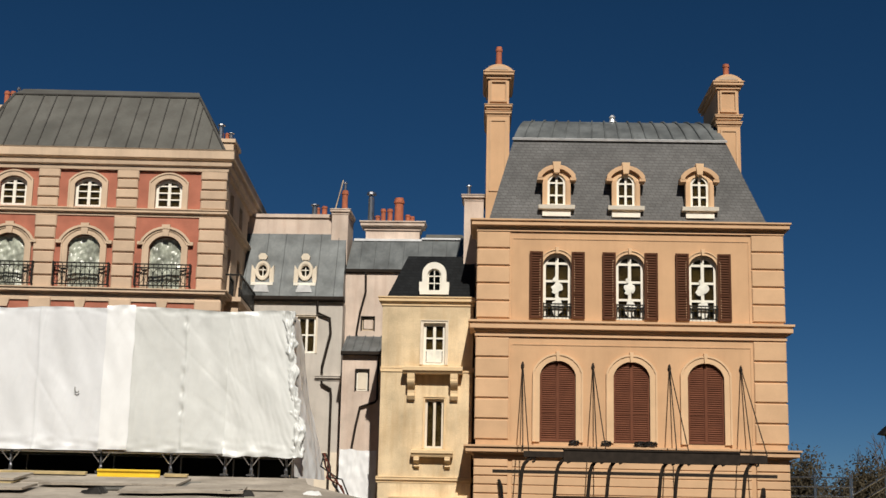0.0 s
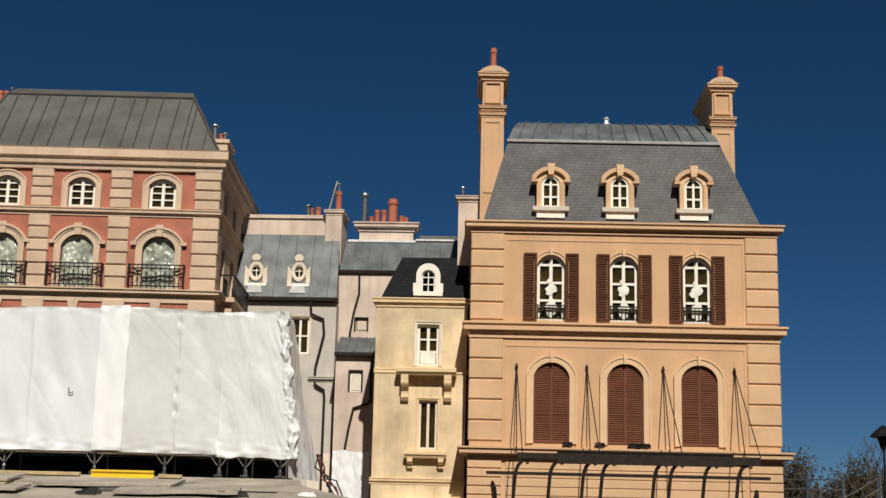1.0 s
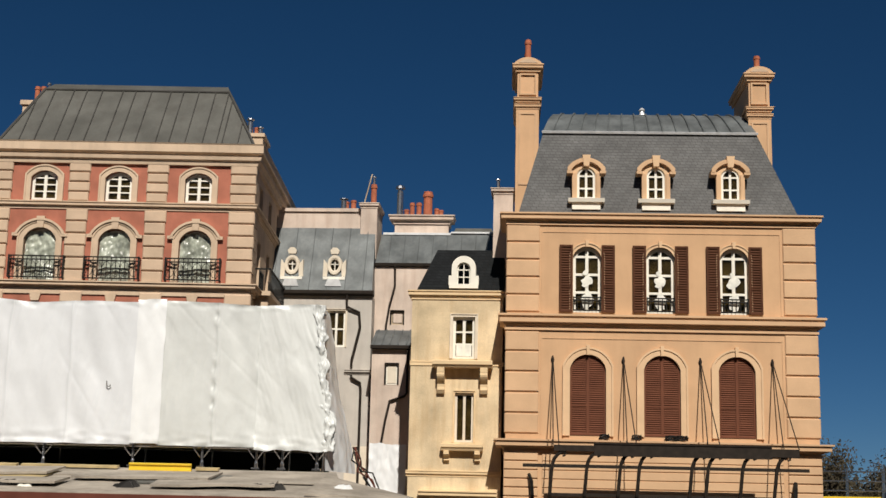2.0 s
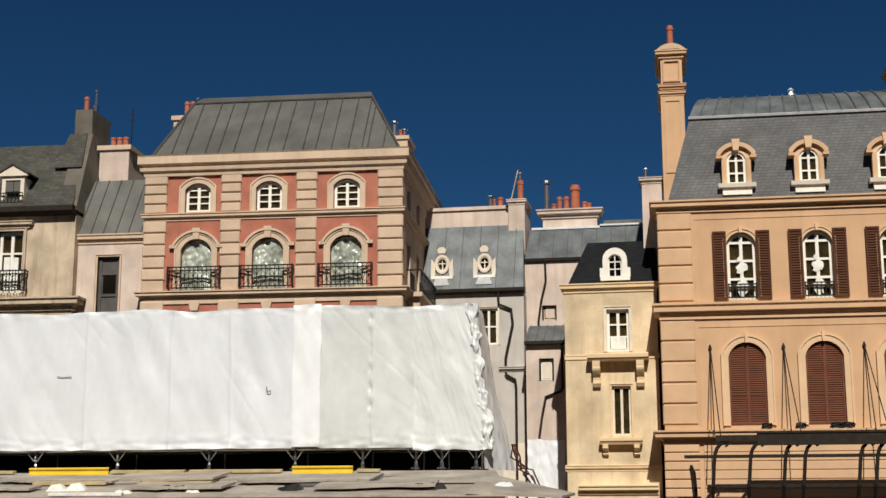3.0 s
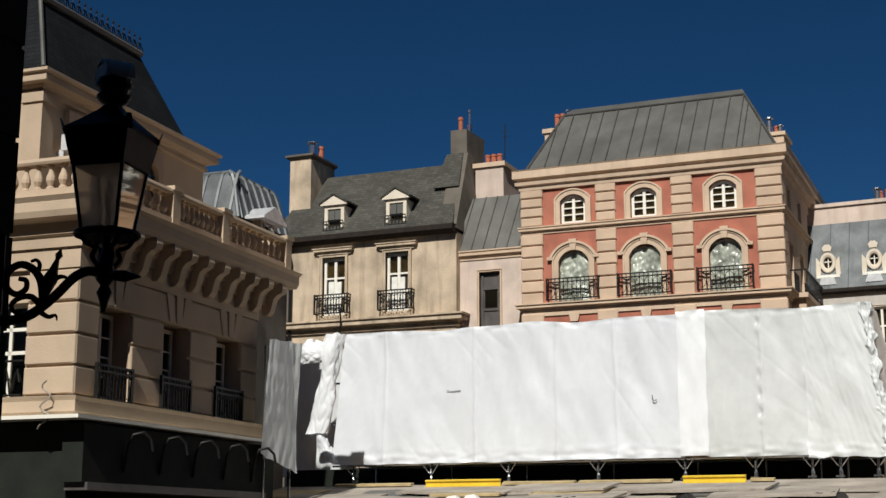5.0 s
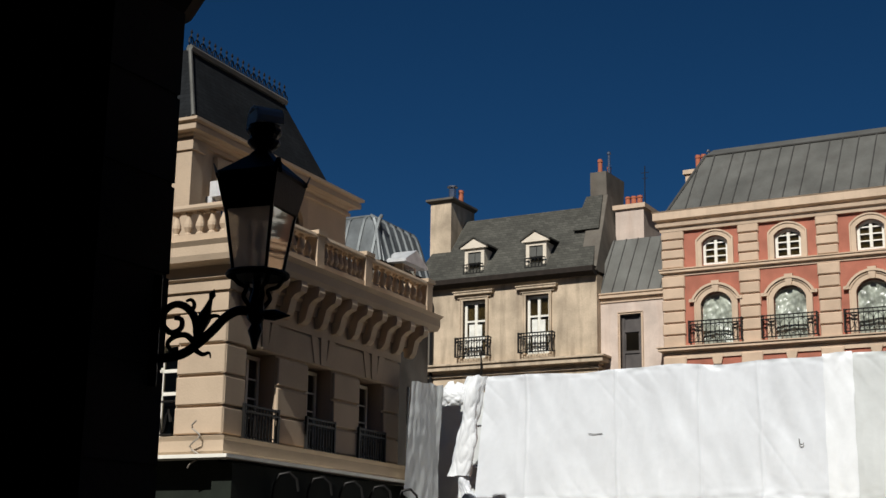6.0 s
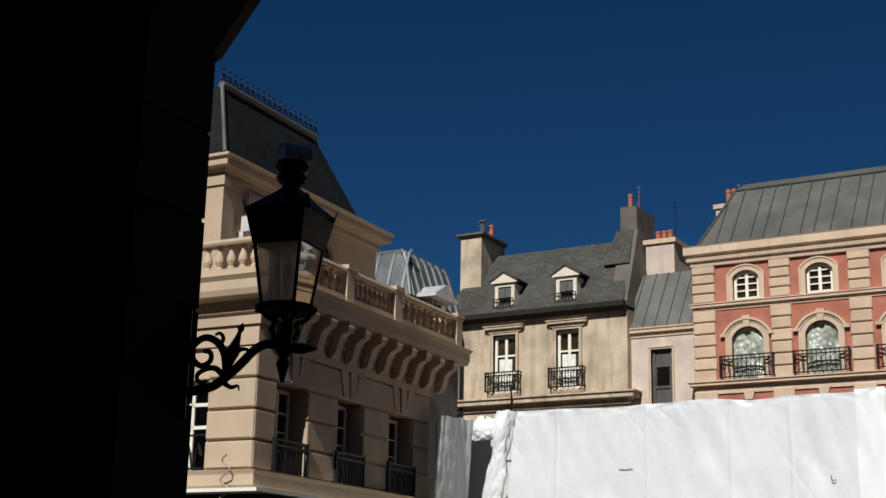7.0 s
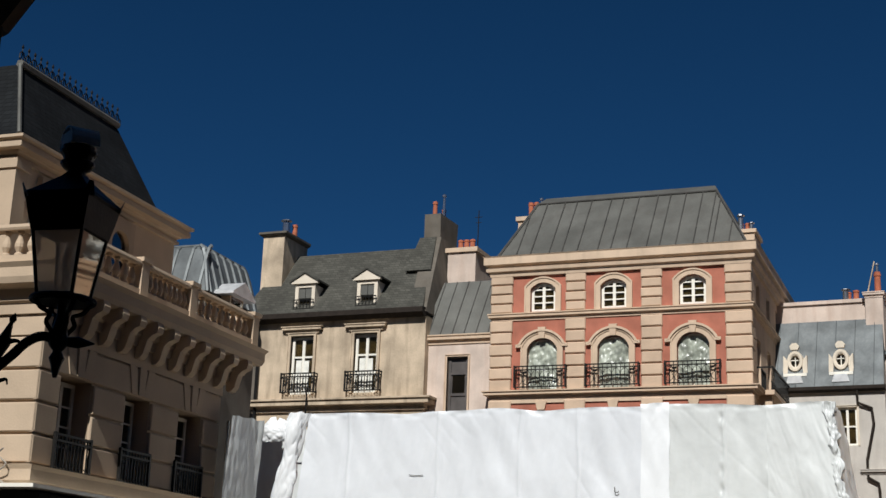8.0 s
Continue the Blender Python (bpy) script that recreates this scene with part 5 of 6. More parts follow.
def return_collar(prof, x1, y1, y2=0.4):
    """A moulding along the street front and round the near corner to the end front."""
    n = len(prof)
    rows = [[(-o, y1, z), (-o, -o, z), (x1 + o, -o, z), (x1 + o, y2, z)] for o, z in prof]
    vs = [p for r in rows for p in r]
    fs = [(i * 4 + k, i * 4 + k + 1, (i + 1) % n * 4 + k + 1, (i + 1) % n * 4 + k) for i in range(n) for k in range(3)]
    return Geo().add(vs, fs + [tuple(i * 4 for i in range(n)), tuple(i * 4 + 3 for i in range(n - 1, -1, -1))])


part("cornice", return_collar([(-0.05, 6.45), (0.08, 6.45), (0.10, 6.62), (0.16, 6.66), (0.16, 6.86), (0.42, 6.90), (0.46, 7.0), (0.46, 7.16), (0.52, 7.24), (-0.05, 7.30)], LX + 0.55, LD, 2.2), CREAM, left_house, "deep cream stone cornice")
part("lower_ledge", return_collar([(-0.05, 3.62), (0.10, 3.62), (0.16, 3.68), (0.16, 3.86), (0.20, 3.93), (-0.05, 3.97)], LX + 0.4, LD), CREAM, left_house)
part("white_strip", return_collar([(0.0, 3.55), (0.40, 3.55), (0.40, 3.61), (0.0, 3.62)], LX + 0.6, LD), WHITE, left_house)
for k in range(11):
    x = 0.45 + 0.62 * k
    z1 = 6.90
    pts = [(0.0, z1), (-0.46, z1), (-0.49, 6.80), (-0.46, 6.70), (-0.36, 6.66), (-0.27, 6.58), (-0.23, 6.44), (-0.20, 6.32), (-0.13, 6.24), (-0.05, 6.22), (0.0, 6.26)]
    part("scroll_bracket", Geo().run(pts, x - 0.10, x + 0.10), CREAM, left_house)
BAL = Geo().lathe([(0.075, 7.40), (0.075, 7.44), (0.045, 7.47), (0.085, 7.56), (0.08, 7.62), (0.04, 7.74), (0.035, 7.78), (0.06, 7.80), (0.06, 7.84)], 0, 0, 10)
part("balustrade_plinth", return_collar([(0.12, 7.28), (0.36, 7.28), (0.36, 7.40), (0.12, 7.40)], LX + 0.45, LD, 2.2), CREAM, left_house)
part("balustrade_rail", return_collar([(0.12, 7.84), (0.36, 7.84), (0.38, 7.88), (0.36, 7.94), (0.12, 7.94)], LX + 0.45, LD, 2.2), CREAM, left_house)
first = None
PED = (-0.24, 2.38, 4.25, 7.0)
for x in PED:
    part("pedestal", Geo().box(x - 0.13, x + 0.13, -0.38, -0.10, 7.28, 7.92).box(x - 0.17, x + 0.17, -0.42, -0.06, 7.92, 8.0), CREAM, left_house)
for a, b in zip(PED, PED[1:]):
    n = 9
    for k in range(n):
        x = a + (b - a) * (k + 1) / (n + 1)
        if first is None:
            first = part("baluster", BAL, CREAM, left_house)
            first.matrix_basis = pose(x, -0.24, 0)
        else:
            again(first, left_house, pose(x, -0.24, 0))
for k in range(12):
    again(first, left_house, pose(-0.24, 0.0 + 0.25 * k, 0))
for k in range(8):
    again(first, left_house, pose(LX + 0.69, 0.12 + 0.26 * k, 0))
# set-back attic and hipped slate roof with an iron crest
AT0, AT1, AY = 0.72, 6.5, 1.5
part("rear_wing", Geo().box(LX, AT1, 1.35, LD, 0, 7.0), CREAM, left_house)
part("attic_wall", Geo().box(AT0, AT1, AY, LD - 0.5, 7.0, 9.6), CREAM, left_house)
part("attic_pilaster", Geo().box(AT0 - 0.06, AT0 + 0.3, AY - 0.06, AY + 0.35, 7.2, 9.35).box(AT0 - 0.1, AT0 + 0.34, AY - 0.1, AY + 0.39, 9.35, 9.5), CREAM, left_house)
cornice("attic_cornice", steps_profile(9.50, 9.92, 0.30), AT0, AT1, AY, LD - 0.5, CREAM, left_house)
part("roof", Geo().loft([(AT0 - 0.28, AY - 0.2, 9.92), (5.35, AY - 0.2, 9.92), (5.35, LD - 0.4, 9.92), (AT0 - 0.28, LD - 0.4, 9.92)], [(1.32, 2.15, 11.68), (4.78, 2.15, 11.68), (4.78, LD - 1.4, 11.68), (1.32, LD - 1.4, 11.68)]), SLATE_DARK, left_house, "steep dark slate roof")
part("roof_ridge", Geo().tube([(1.30, 2.13, 11.70), (4.80, 2.13, 11.70)], 0.08, 6).tube([(AT0 - 0.28, AY - 0.2, 9.92), (1.32, 2.13, 11.68)], 0.04, 6), ZINC, left_house)
g = Geo()
for k in range(18):
    x, y = 1.34 + 0.2 * k, 2.13
    g.tube([(x, y, 11.70), (x, y, 12.02)], 0.012, 4).tube([(x + 0.075 * math.cos(t * 0.9), y, 11.85 + 0.10 * math.sin(t * 0.9)) for t in range(8)], 0.016, 4).tube([(x + 0.11 + 0.04 * math.cos(t * 0.9), y, 11.81 + 0.055 * math.sin(t * 0.9)) for t in range(8)], 0.013, 4).lathe([(0.01, 12.0), (0.028, 12.04), (0.004, 12.10)], x, y, 5)
part("roof_crest", g.tube([(1.32, 2.13, 11.76), (4.78, 2.13, 11.76)], 0.013, 4), IRON, left_house)
for cx in (1.9, 4.2):
    dd = part("attic_window", Geo().wall(cx - 0.5, cx + 0.5, 8.0, 9.4, AY - 0.12, AY + 0.05, [(cx - 0.32, cx + 0.32, 8.2, 9.15, 0.25)]), CREAM, left_house)
    part("pane", Geo().box(cx - 0.32, cx + 0.32, AY - 0.03, AY - 0.02, 8.2, 9.15), GLASS, dd)
# dark shopfront under the ledge
g = Geo().box(0.15, LX, 0.15, 0.4, 0, 3.6).box(0.15, 0.4, 0.4, LD, 0, 3.6).box(0.0, LX, -0.25, 0.15, 2.55, 3.5).box(LX, LX + 1.3, 0.2, 0.45, 0, 3.5)
part("shopfront", g, SHOP, left_house, "dark green unfinished shopfront")
part("shop_sill", Geo().box(0.1, LX, -0.30, 0.15, 2.42, 2.55).box(0.6, 1.6, 0.08, 0.16, 0.9, 2.3).box(2.4, 3.5, 0.08, 0.16, 0.9, 2.3).box(4.3, 5.5, 0.08, 0.16, 0.9, 2.3), DARK_DOOR, left_house)
for k in range(5):
    x = 1.2 + 1.15 * k
    part("swan_neck_lamp", Geo().tube([(x, -0.26, 2.75), (x, -0.32, 3.2), (x + 0.03, -0.40, 3.38), (x + 0.12, -0.55, 3.42), (x + 0.2, -0.65, 3.3), (x + 0.22, -0.68, 3.1)], 0.028, 6), IRON, left_house)
part("attic_floodlight", Geo().box(1.15, 1.5, AY - 0.45, AY - 0.15, 8.55, 8.85).box(1.25, 1.4, AY - 0.2, AY + 0.02, 8.3, 8.6).tube([(1.3, AY - 0.3, 8.85), (1.35, AY - 0.35, 9.1)], 0.05, 6), LEAD, left_house)
part("cable", Geo().tube([(-0.25 - 0.05 * math.sin(t), 0.35 + 0.12 * math.cos(t * 1.1), 3.4 + 0.06 * t) for t in range(14)], 0.015, 5), BOARD, left_house)

# ---- low house with curved metal roof, next along the side street ----
next_house = thing("low_metal_roofed_house", pose(-14.76, 19.0, 0, 0, 0, 93), "low house with shade-dark wall and steep ribbed metal roof", "house")
# Wall coloured dark in place of the shadow on it.
part("wall", Geo().box(9.0, 11.7, 2.0, 6, 0, 9.0), SOOT_AND_SHADE, next_house)
part("gutter", Geo().collar(steps_profile(8.86, 9.06, 0.12), 9.0, 11.7, 2.0, 6), BROWN_IRON, next_house)
BEND = [(0.0, 9.04), (0.10, 9.36), (0.20, 9.68), (0.31, 10.0), (0.39, 10.2), (0.50, 10.30)]
g, last = Geo(), None
for o, z in BEND:
    ring = [(8.94 + o, 1.94 + o, z), (11.7, 1.94 + o, z), (11.7, 6, z), (8.94 + o, 6, z)]
    if last:
        g.loft(last, ring)
    last = ring
part("roof", g, ZINC_BLUE, next_house, "steep ribbed zinc mansard")
for k in range(7):
    part("roof_seam", Geo().tube([(9.1 + 0.40 * k + max(0.0, 0.45 - k) * o, 1.93 + o, z) for o, z in BEND], 0.05, 5), ZINC_BLUE, next_house)
    part("roof_seam", Geo().tube([(8.93 + o, 2.2 + 0.42 * k, z) for o, z in BEND], 0.05, 5), ZINC_BLUE, next_house)
part("roof_edge", Geo().tube([(9.46, 6, 10.31), (9.46, 2.46, 10.31), (11.7, 2.46, 10.31)], 0.05, 6).tube([(8.93 + o, 1.93 + o, z) for o, z in BEND], 0.05, 6), ZINC_BLUE, next_house)
d = part("dormer", Geo().box(9.55, 10.25, 1.65, 2.6, 8.85, 9.16), CREAM, next_house)
part("dormer_roof", Geo().prism([(9.32, 9.08), (10.5, 9.08), (10.5, 9.14), (9.9, 9.46), (9.32, 9.14)], 1.45, 2.5), LEAD, d)
part("pane", Geo().box(9.62, 10.18, 1.635, 1.645, 8.9, 9.06), GLASS, d)
part("downpipe", Geo().tube([(-6.2, -0.15, 11.0), (-6.05, -0.10, 10.4), (-6.05, -0.10, 0.2)], 0.06, 7), IRON, grey_house)


# ---- wrapped scaffold over a low shelter ----
scaffold = thing("wrapped_scaffold", pose(-3.4, 31.0, 0), "scaffold wrapped in white plastic sheeting", "scaffold")


CREASES = (-11.4, -9.05, -7.0, -5.6, -2.3)


def folds(x, z, s):
    """Slack in the sheeting: broad sags, slanting creases, upright joints and puckers along both hems."""
    d = 0.05 * noise.noise((x * 0.9, z * 0.35, s)) + 0.030 * noise.noise((x * 2.6 + z * 0.9, z * 0.7 - x * 0.3, s + 3)) + 0.014 * abs(noise.noise((x * 5.2 - z * 1.5, z * 1.4, s + 7)))
    slant = noise.noise(((x + z * 0.9) * 1.5, (x - z) * 0.22, s + 11))
    d += 0.016 * max(0.0, 1 - 6 * abs(slant)) * max(0.0, noise.noise((x * 0.5, z * 0.5, s + 2)) + 0.25)
    for c in CREASES:
        d -= 0.022 * math.exp(-((x - c - 0.04 * noise.noise((z * 1.3, c, 0))) / 0.035) ** 2)
    hem = max(0.0, 1 - (z - 3.36) / 0.5) ** 2 + max(0.0, 1 - (6.6 - z) / 0.25) ** 2
    return d + 0.06 * hem * noise.noise((x * 3.2, z * 7, s + 5))


def top_edge(x, z):
    k = (z - 3.36) / 3.24
    return z + k * (0.06 * noise.noise((x * 0.8, 0.3, 2)) + 0.035 * math.sin(x * 1.45 + 0.4)) + (1 - k) * (0.05 * math.sin(x * 3.1) * noise.noise((x, 1, 1)) + 0.02)


def hang(x, z):
    out = 0.25 * max(0, x + 0.35) * (6.6 - z) / 3.2 - 0.30 * max(0, -11.7 - x) / 0.8 * (6.6 - z) / 3.2
    return (x + out, -0.02 + folds(x, z, 1) - 0.02 * (1 - (z - 3.36) / 3.24), top_edge(x, z))


def end_panel(x, z):
    p = hang(x, z)
    k = max(0.0, min(1.0, (x + 1.35) / 0.3))
    return (p[0], p[1] + 0.012 - 0.05 * k * (1 + noise.noise((x * 2.2, z * 0.6, 9))) + 0.05 * math.exp(-((x + 1.3 - 0.08 * noise.noise((z, 1, 2))) / 0.06) ** 2) * noise.noise((z * 2.5, 3, 3)) + k * (0.045 * noise.noise((x * 4.5, z * 0.9, 6)) + 0.03 * abs(noise.noise((x * 9, z * 2.6, 2)))) + 0.05 * math.exp(-((x + 2.35) / 0.05) ** 2) * noise.noise((z * 5, 1, 7)), p[2])


part("sheet", sheet(-12.5, -4.05, 3.36, 6.58, 300, 90, hang), WRAP, scaffold, "matt white sheet", True)
part("overlap_strip", sheet(-4.14, -3.5, 3.38, 6.62, 26, 60, lambda x, z: (x + 0.03 * noise.noise((z * 2, 0, 1)), hang(x, z)[1] - 0.03 - 0.02 * noise.noise((x * 5, z * 1.2, 4)), hang(x, z)[2] + 0.012)), CLOTH_WHITE, scaffold, "bright white overlap of the sheets", True)
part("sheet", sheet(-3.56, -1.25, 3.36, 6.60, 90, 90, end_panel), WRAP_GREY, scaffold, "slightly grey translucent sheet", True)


def end_wrap(x, z):
    """The taut, creased end of the wrap, pulled towards the corner."""
    p = hang(x, z)
    e = max(0.0, (x + 1.36) / 1.36)
    fan = (x * 0.9 + 0.25 * (z - 5)) * 4.6
    crease = 0.045 * noise.noise((fan, z * 0.35, 5)) + 0.025 * abs(noise.noise((fan * 2.1, z * 1.1, 8)))
    rag = 0.08 * noise.noise((x * 3, 2, 2)) * max(0.0, 1 - (z - 3.3))
    return (p[0] + e * (0.05 * (6.6 - z) + 0.05 * noise.noise((z * 2.4, 7, 1))), p[1] - 0.05 - 0.04 * e - crease * (0.35 + 0.65 * e), p[2] + rag)


part("end_sheet", sheet(-1.36, 0.02, 3.3, 6.60, 70, 110, end_wrap), WRAP_END, scaffold, "glossy creased white sheet end", True)
part("side_sheet", sheet(0, 1.5, 2.9, 6.6, 30, 70, lambda y, z: (0.03 + 0.055 * (6.6 - z) + crumple(y, z * 0.5, 0.06, 1.8, 6) + 0.36 * y * (1 - (z - 2.9) / 3.7), y - 0.04, z)), PLASTIC, scaffold, "crumpled translucent side sheet", True)
part("top_sheet", Geo().box(-12.4, -0.05, 0.08, 3.3, 6.44, 6.5), WRAP, scaffold)


def twisted(top, foot, r0, r1, seed, deep=0.35, fine=1.0):
    """A sheet gathered into a loose upright roll between two points of (x, z)."""
    def shape(u, v):
        a = -1.9 + 3.8 * u
        r = (r0 + (r1 - r0) * (1 - v)) * (1 + deep * noise.noise((u * 3.1, v * 4.2 * fine, seed)) + 0.6 * deep * abs(noise.noise((u * 7.5, v * 7 * fine, seed + 2))) + 0.12 * math.sin(9 * u + 5 * v))
        x = foot[0] + (top[0] - foot[0]) * v + 0.07 * noise.noise((v * 3.0, seed, 1))
        return (x + r * math.sin(a), -0.06 - r * 0.8 * math.cos(a), foot[1] + (top[1] - foot[1]) * v + 0.05 * noise.noise((u * 4, v, seed)))
    return sheet(0, 1, 0, 1, 60, 110, shape)


def bulge(u, v):
    """The knotted head of the gathered sheet, flat underneath."""
    a, b = -math.pi * 0.5 + math.pi * u, -0.75 + 2.2 * v
    r = 1 + 0.20 * noise.noise((u * 3, v * 3, 5)) + 0.14 * abs(noise.noise((u * 8, v * 7, 2)))
    return (-13.33 + 0.40 * r * math.cos(b) * math.sin(a), -0.10 - 0.30 * r * math.cos(b) * math.cos(a), 6.12 + 0.34 * r * math.sin(b))


part("bunched_sheet", twisted((-12.74, 6.60), (-13.22, 4.15), 0.24, 0.27, 8), CLOTH_WHITE, scaffold, "bunched white sheet", True)
part("bunched_tail", twisted((-13.2, 4.35), (-12.86, 3.42), 0.10, 0.20, 3), WRAP, scaffold, "", True)
part("knotted_sheet", sheet(0, 1, 0, 1, 50, 40, bulge), CLOTH_WHITE, scaffold, "", True)
part("corner_fold", twisted((-0.03, 6.58), (0.27, 3.32), 0.09, 0.13, 14, 1.1, 3.5), WRAP_END, scaffold, "glossy gathered corner of the wrap", True)
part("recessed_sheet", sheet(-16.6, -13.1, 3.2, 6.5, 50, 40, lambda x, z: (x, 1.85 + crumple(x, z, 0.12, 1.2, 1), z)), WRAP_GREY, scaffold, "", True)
POSTS = (-12.3, -10.23, -8.26, -6.09, -4.09, -2.54, -1.33, -0.75, 0.02)
for x in POSTS:
    for y in (0.12, 1.4):
        part("upright", Geo().lathe([(0.05, 0), (0.035, 0.03), (0.028, 0.1), (0.028, 6.4)], x, y, 8), STEEL, scaffold)
    part("base_collar", Geo().box(x - 0.09, x + 0.09, -0.02, 0.2, 2.90, 2.94).lathe([(0.045, 2.94), (0.045, 3.04), (0.03, 3.08)], x, 0.12, 8), STEEL, scaffold)
    for s in (-1, 1):
        part("brace", Geo().tube([(x + s * 0.04, 0.1, 3.14), (x + s * 0.22, 0.06, 3.38)], 0.016, 5), STEEL, scaffold)
for y in (0.12, 1.4):
    for z in (3.36, 4.4, 5.4, 6.4):
        part("ledger", Geo().tube([(-12.9, y + 0.05, z), (0.1, y + 0.05, z)], 0.024, 6), STEEL, scaffold)
for k in range(6):
    part("deck_board", Geo().box(-12.5 + 2.1 * k, -10.42 + 2.1 * k, 0.2, 3.2, 3.38, 3.43), TIMBER, scaffold)
# Dark panel added to stand in for the shaded void under the deck.
part("back_hoarding", Geo().box(-15, 0.15, 1.6, 1.66, 0, 3.36), SHOP, scaffold, "dark panel added as the shade under the scaffold deck")
part("wrap_mark", Geo().tube([(-4.735, -0.085, 4.78), (-4.73, -0.09, 4.68), (-4.70, -0.09, 4.655), (-4.65, -0.09, 4.66), (-4.645, -0.085, 4.69)], 0.011, 5), ZINC, scaffold)
part("wrap_mark", Geo().tube([(-9.75, -0.055, 5.08), (-9.6, -0.06, 5.06), (-9.4, -0.055, 5.07)], 0.008, 5), ZINC, scaffold)

shelter = thing("site_shelter", pose(-3.4, 26.6, 0), "low site shelter with a flat boarded roof", "shelter")
part("roof", Geo().add([(-16, -0.1, 2.22), (1.1, -0.1, 2.22), (0.5, 4.1, 2.86), (-16, 4.1, 2.86), (-16, -0.1, 2.14), (1.1, -0.1, 2.14), (0.5, 4.1, 2.72), (-16, 4.1, 2.72)], [(0, 1, 2, 3), (7, 6, 5, 4), (0, 4, 5, 1), (1, 5, 6, 2), (2, 6, 7, 3), (3, 7, 4, 0)]), BOARD, shelter, "grey weathered board roof")
part("fascia", Geo().box(-16, 1.05, -0.14, -0.04, 1.85, 2.2), RUST, shelter)
part("back_wall", Geo().box(-16, 0.4, 4.0, 4.1, 0, 2.72), BOARD, shelter)
for x in (-15.5, -12, -8.5, -5, -1.5, 0.8):
    part("post", Geo().box(x - 0.06, x + 0.06, 0.0, 0.12, 0, 2.14), RUST, shelter)
part("end_flap", Geo().add([(0.4, 3.0, 2.75), (2.3, 1.6, 2.30), (2.1, 0.4, 2.22), (0.3, -0.1, 2.3), (0.4, 3.0, 2.70), (2.3, 1.6, 2.25), (2.1, 0.4, 2.17), (0.3, -0.1, 2.25)], [(0, 1, 2, 3), (7, 6, 5, 4), (0, 4, 5, 1), (1, 5, 6, 2), (2, 6, 7, 3), (3, 7, 4, 0)]), BOARD, shelter)
part("end_post", Geo().box(1.9, 2.0, 0.6, 0.7, 0, 2.2).box(2.1, 2.2, 1.5, 1.6, 0, 2.28), RUST, shelter)


def on_roof(x, y, lift=0.0):
    """A place on the shelter's sloping roof."""
    return pose(-3.4 + x, 26.6 + y, 2.22 + 0.1524 * (y + 0.1) + lift, math.degrees(math.atan(0.1524)))


rnd = random.Random(4)
for k in range(9):
    x = -15 + 1.8 * k
    w, dpt = 0.7 + rnd.random() * 0.8, 0.5 + rnd.random() * 0.9
    bd = thing("loose_board", on_roof(x, 0.6 + rnd.random() * 2.4, 0.002 + 0.014 * (k % 3)) @ pose(0, 0, 0, 0, 0, rnd.uniform(-9, 9)), "loose weathered board lying on a shelter roof", "board", "loose boards")
    part("board", Geo().box(-w, w, -dpt / 2, dpt / 2, 0, 0.012 + 0.02 * rnd.random()), (BOARD, TIMBER, BOARD, ZINC)[k % 4], bd)
for x0, x1, y in ((-10.0, -8.15, 3.7), (-3.95, -2.6, 3.7)):
    bm_ = thing("yellow_beam", on_roof((x0 + x1) / 2, y, 0.0), "yellow painted formwork beam lying on the shelter roof", "beam", "yellow beams")
    h = (x1 - x0) / 2
    part("web", Geo().box(-h, h, -0.015, 0.015, 0.02, 0.13), YELLOW_PAINT, bm_)
    part("flange", Geo().box(-h, h, -0.05, 0.05, 0, 0.03), YELLOW_PAINT, bm_)
    part("flange", Geo().box(-h, h, -0.05, 0.05, 0.125, 0.155), YELLOW_PAINT, bm_)
for k, (x0, x1, y) in enumerate(((-8.1, -6.4, 3.75), (-6.3, -4.2, 3.75), (-2.5, -2.0, 3.7), (-9.0, -7.4, 1.7), (-12.4, -10.4, 3.8), (-12.2, -11.3, 1.5))):
    pl = thing("timber_plank", on_roof((x0 + x1) / 2, y, 0.03), "raw timber plank lying on the shelter roof", "plank", "timber planks")
    part("plank", Geo().box(-(x1 - x0) / 2, (x1 - x0) / 2, -0.1, 0.1, 0, 0.05), TIMBER, pl)
loose = random.Random(12)
for x, y, w, d in ((-11.2, 1.3, 2.2, 1.1), (-8.6, 2.3, 2.6, 1.0), (-6.4, 2.6, 2.4, 1.2), (-5.6, 1.0, 2.0, 0.9), (-3.2, 2.2, 2.8, 1.3), (-1.6, 1.1, 2.4, 1.0), (-9.4, 0.9, 1.6, 0.7)):
    bd = thing("roof_sheet", on_roof(x, y, 0.05) @ pose(0, 0, 0, loose.uniform(-1.5, 0.5), loose.uniform(-1.2, 1.2), loose.uniform(-6, 6)), "torn weathered roofing sheet lying loose on a shelter roof", "roofing sheet", "roofing sheets")
    rim = [(-w / 2 + w * k / 9, -d / 2 + loose.uniform(-0.08, 0.1)) for k in range(10)] + [(w / 2 - w * k / 4, d / 2 + loose.uniform(-0.1, 0.1)) for k in range(5)]
    part("sheet", Geo().loft([(px, py, 0) for px, py in rim], [(px, py, 0.045) for px, py in rim]), BOARD, bd)
pale = thing("pale_batten", on_roof(-7.2, 0.02, 0.02), "pale timber batten along the edge of a shelter roof", "batten")
part("batten", Geo().box(-0.75, 0.75, -0.06, 0.06, 0, 0.05), CLOTH, pale)
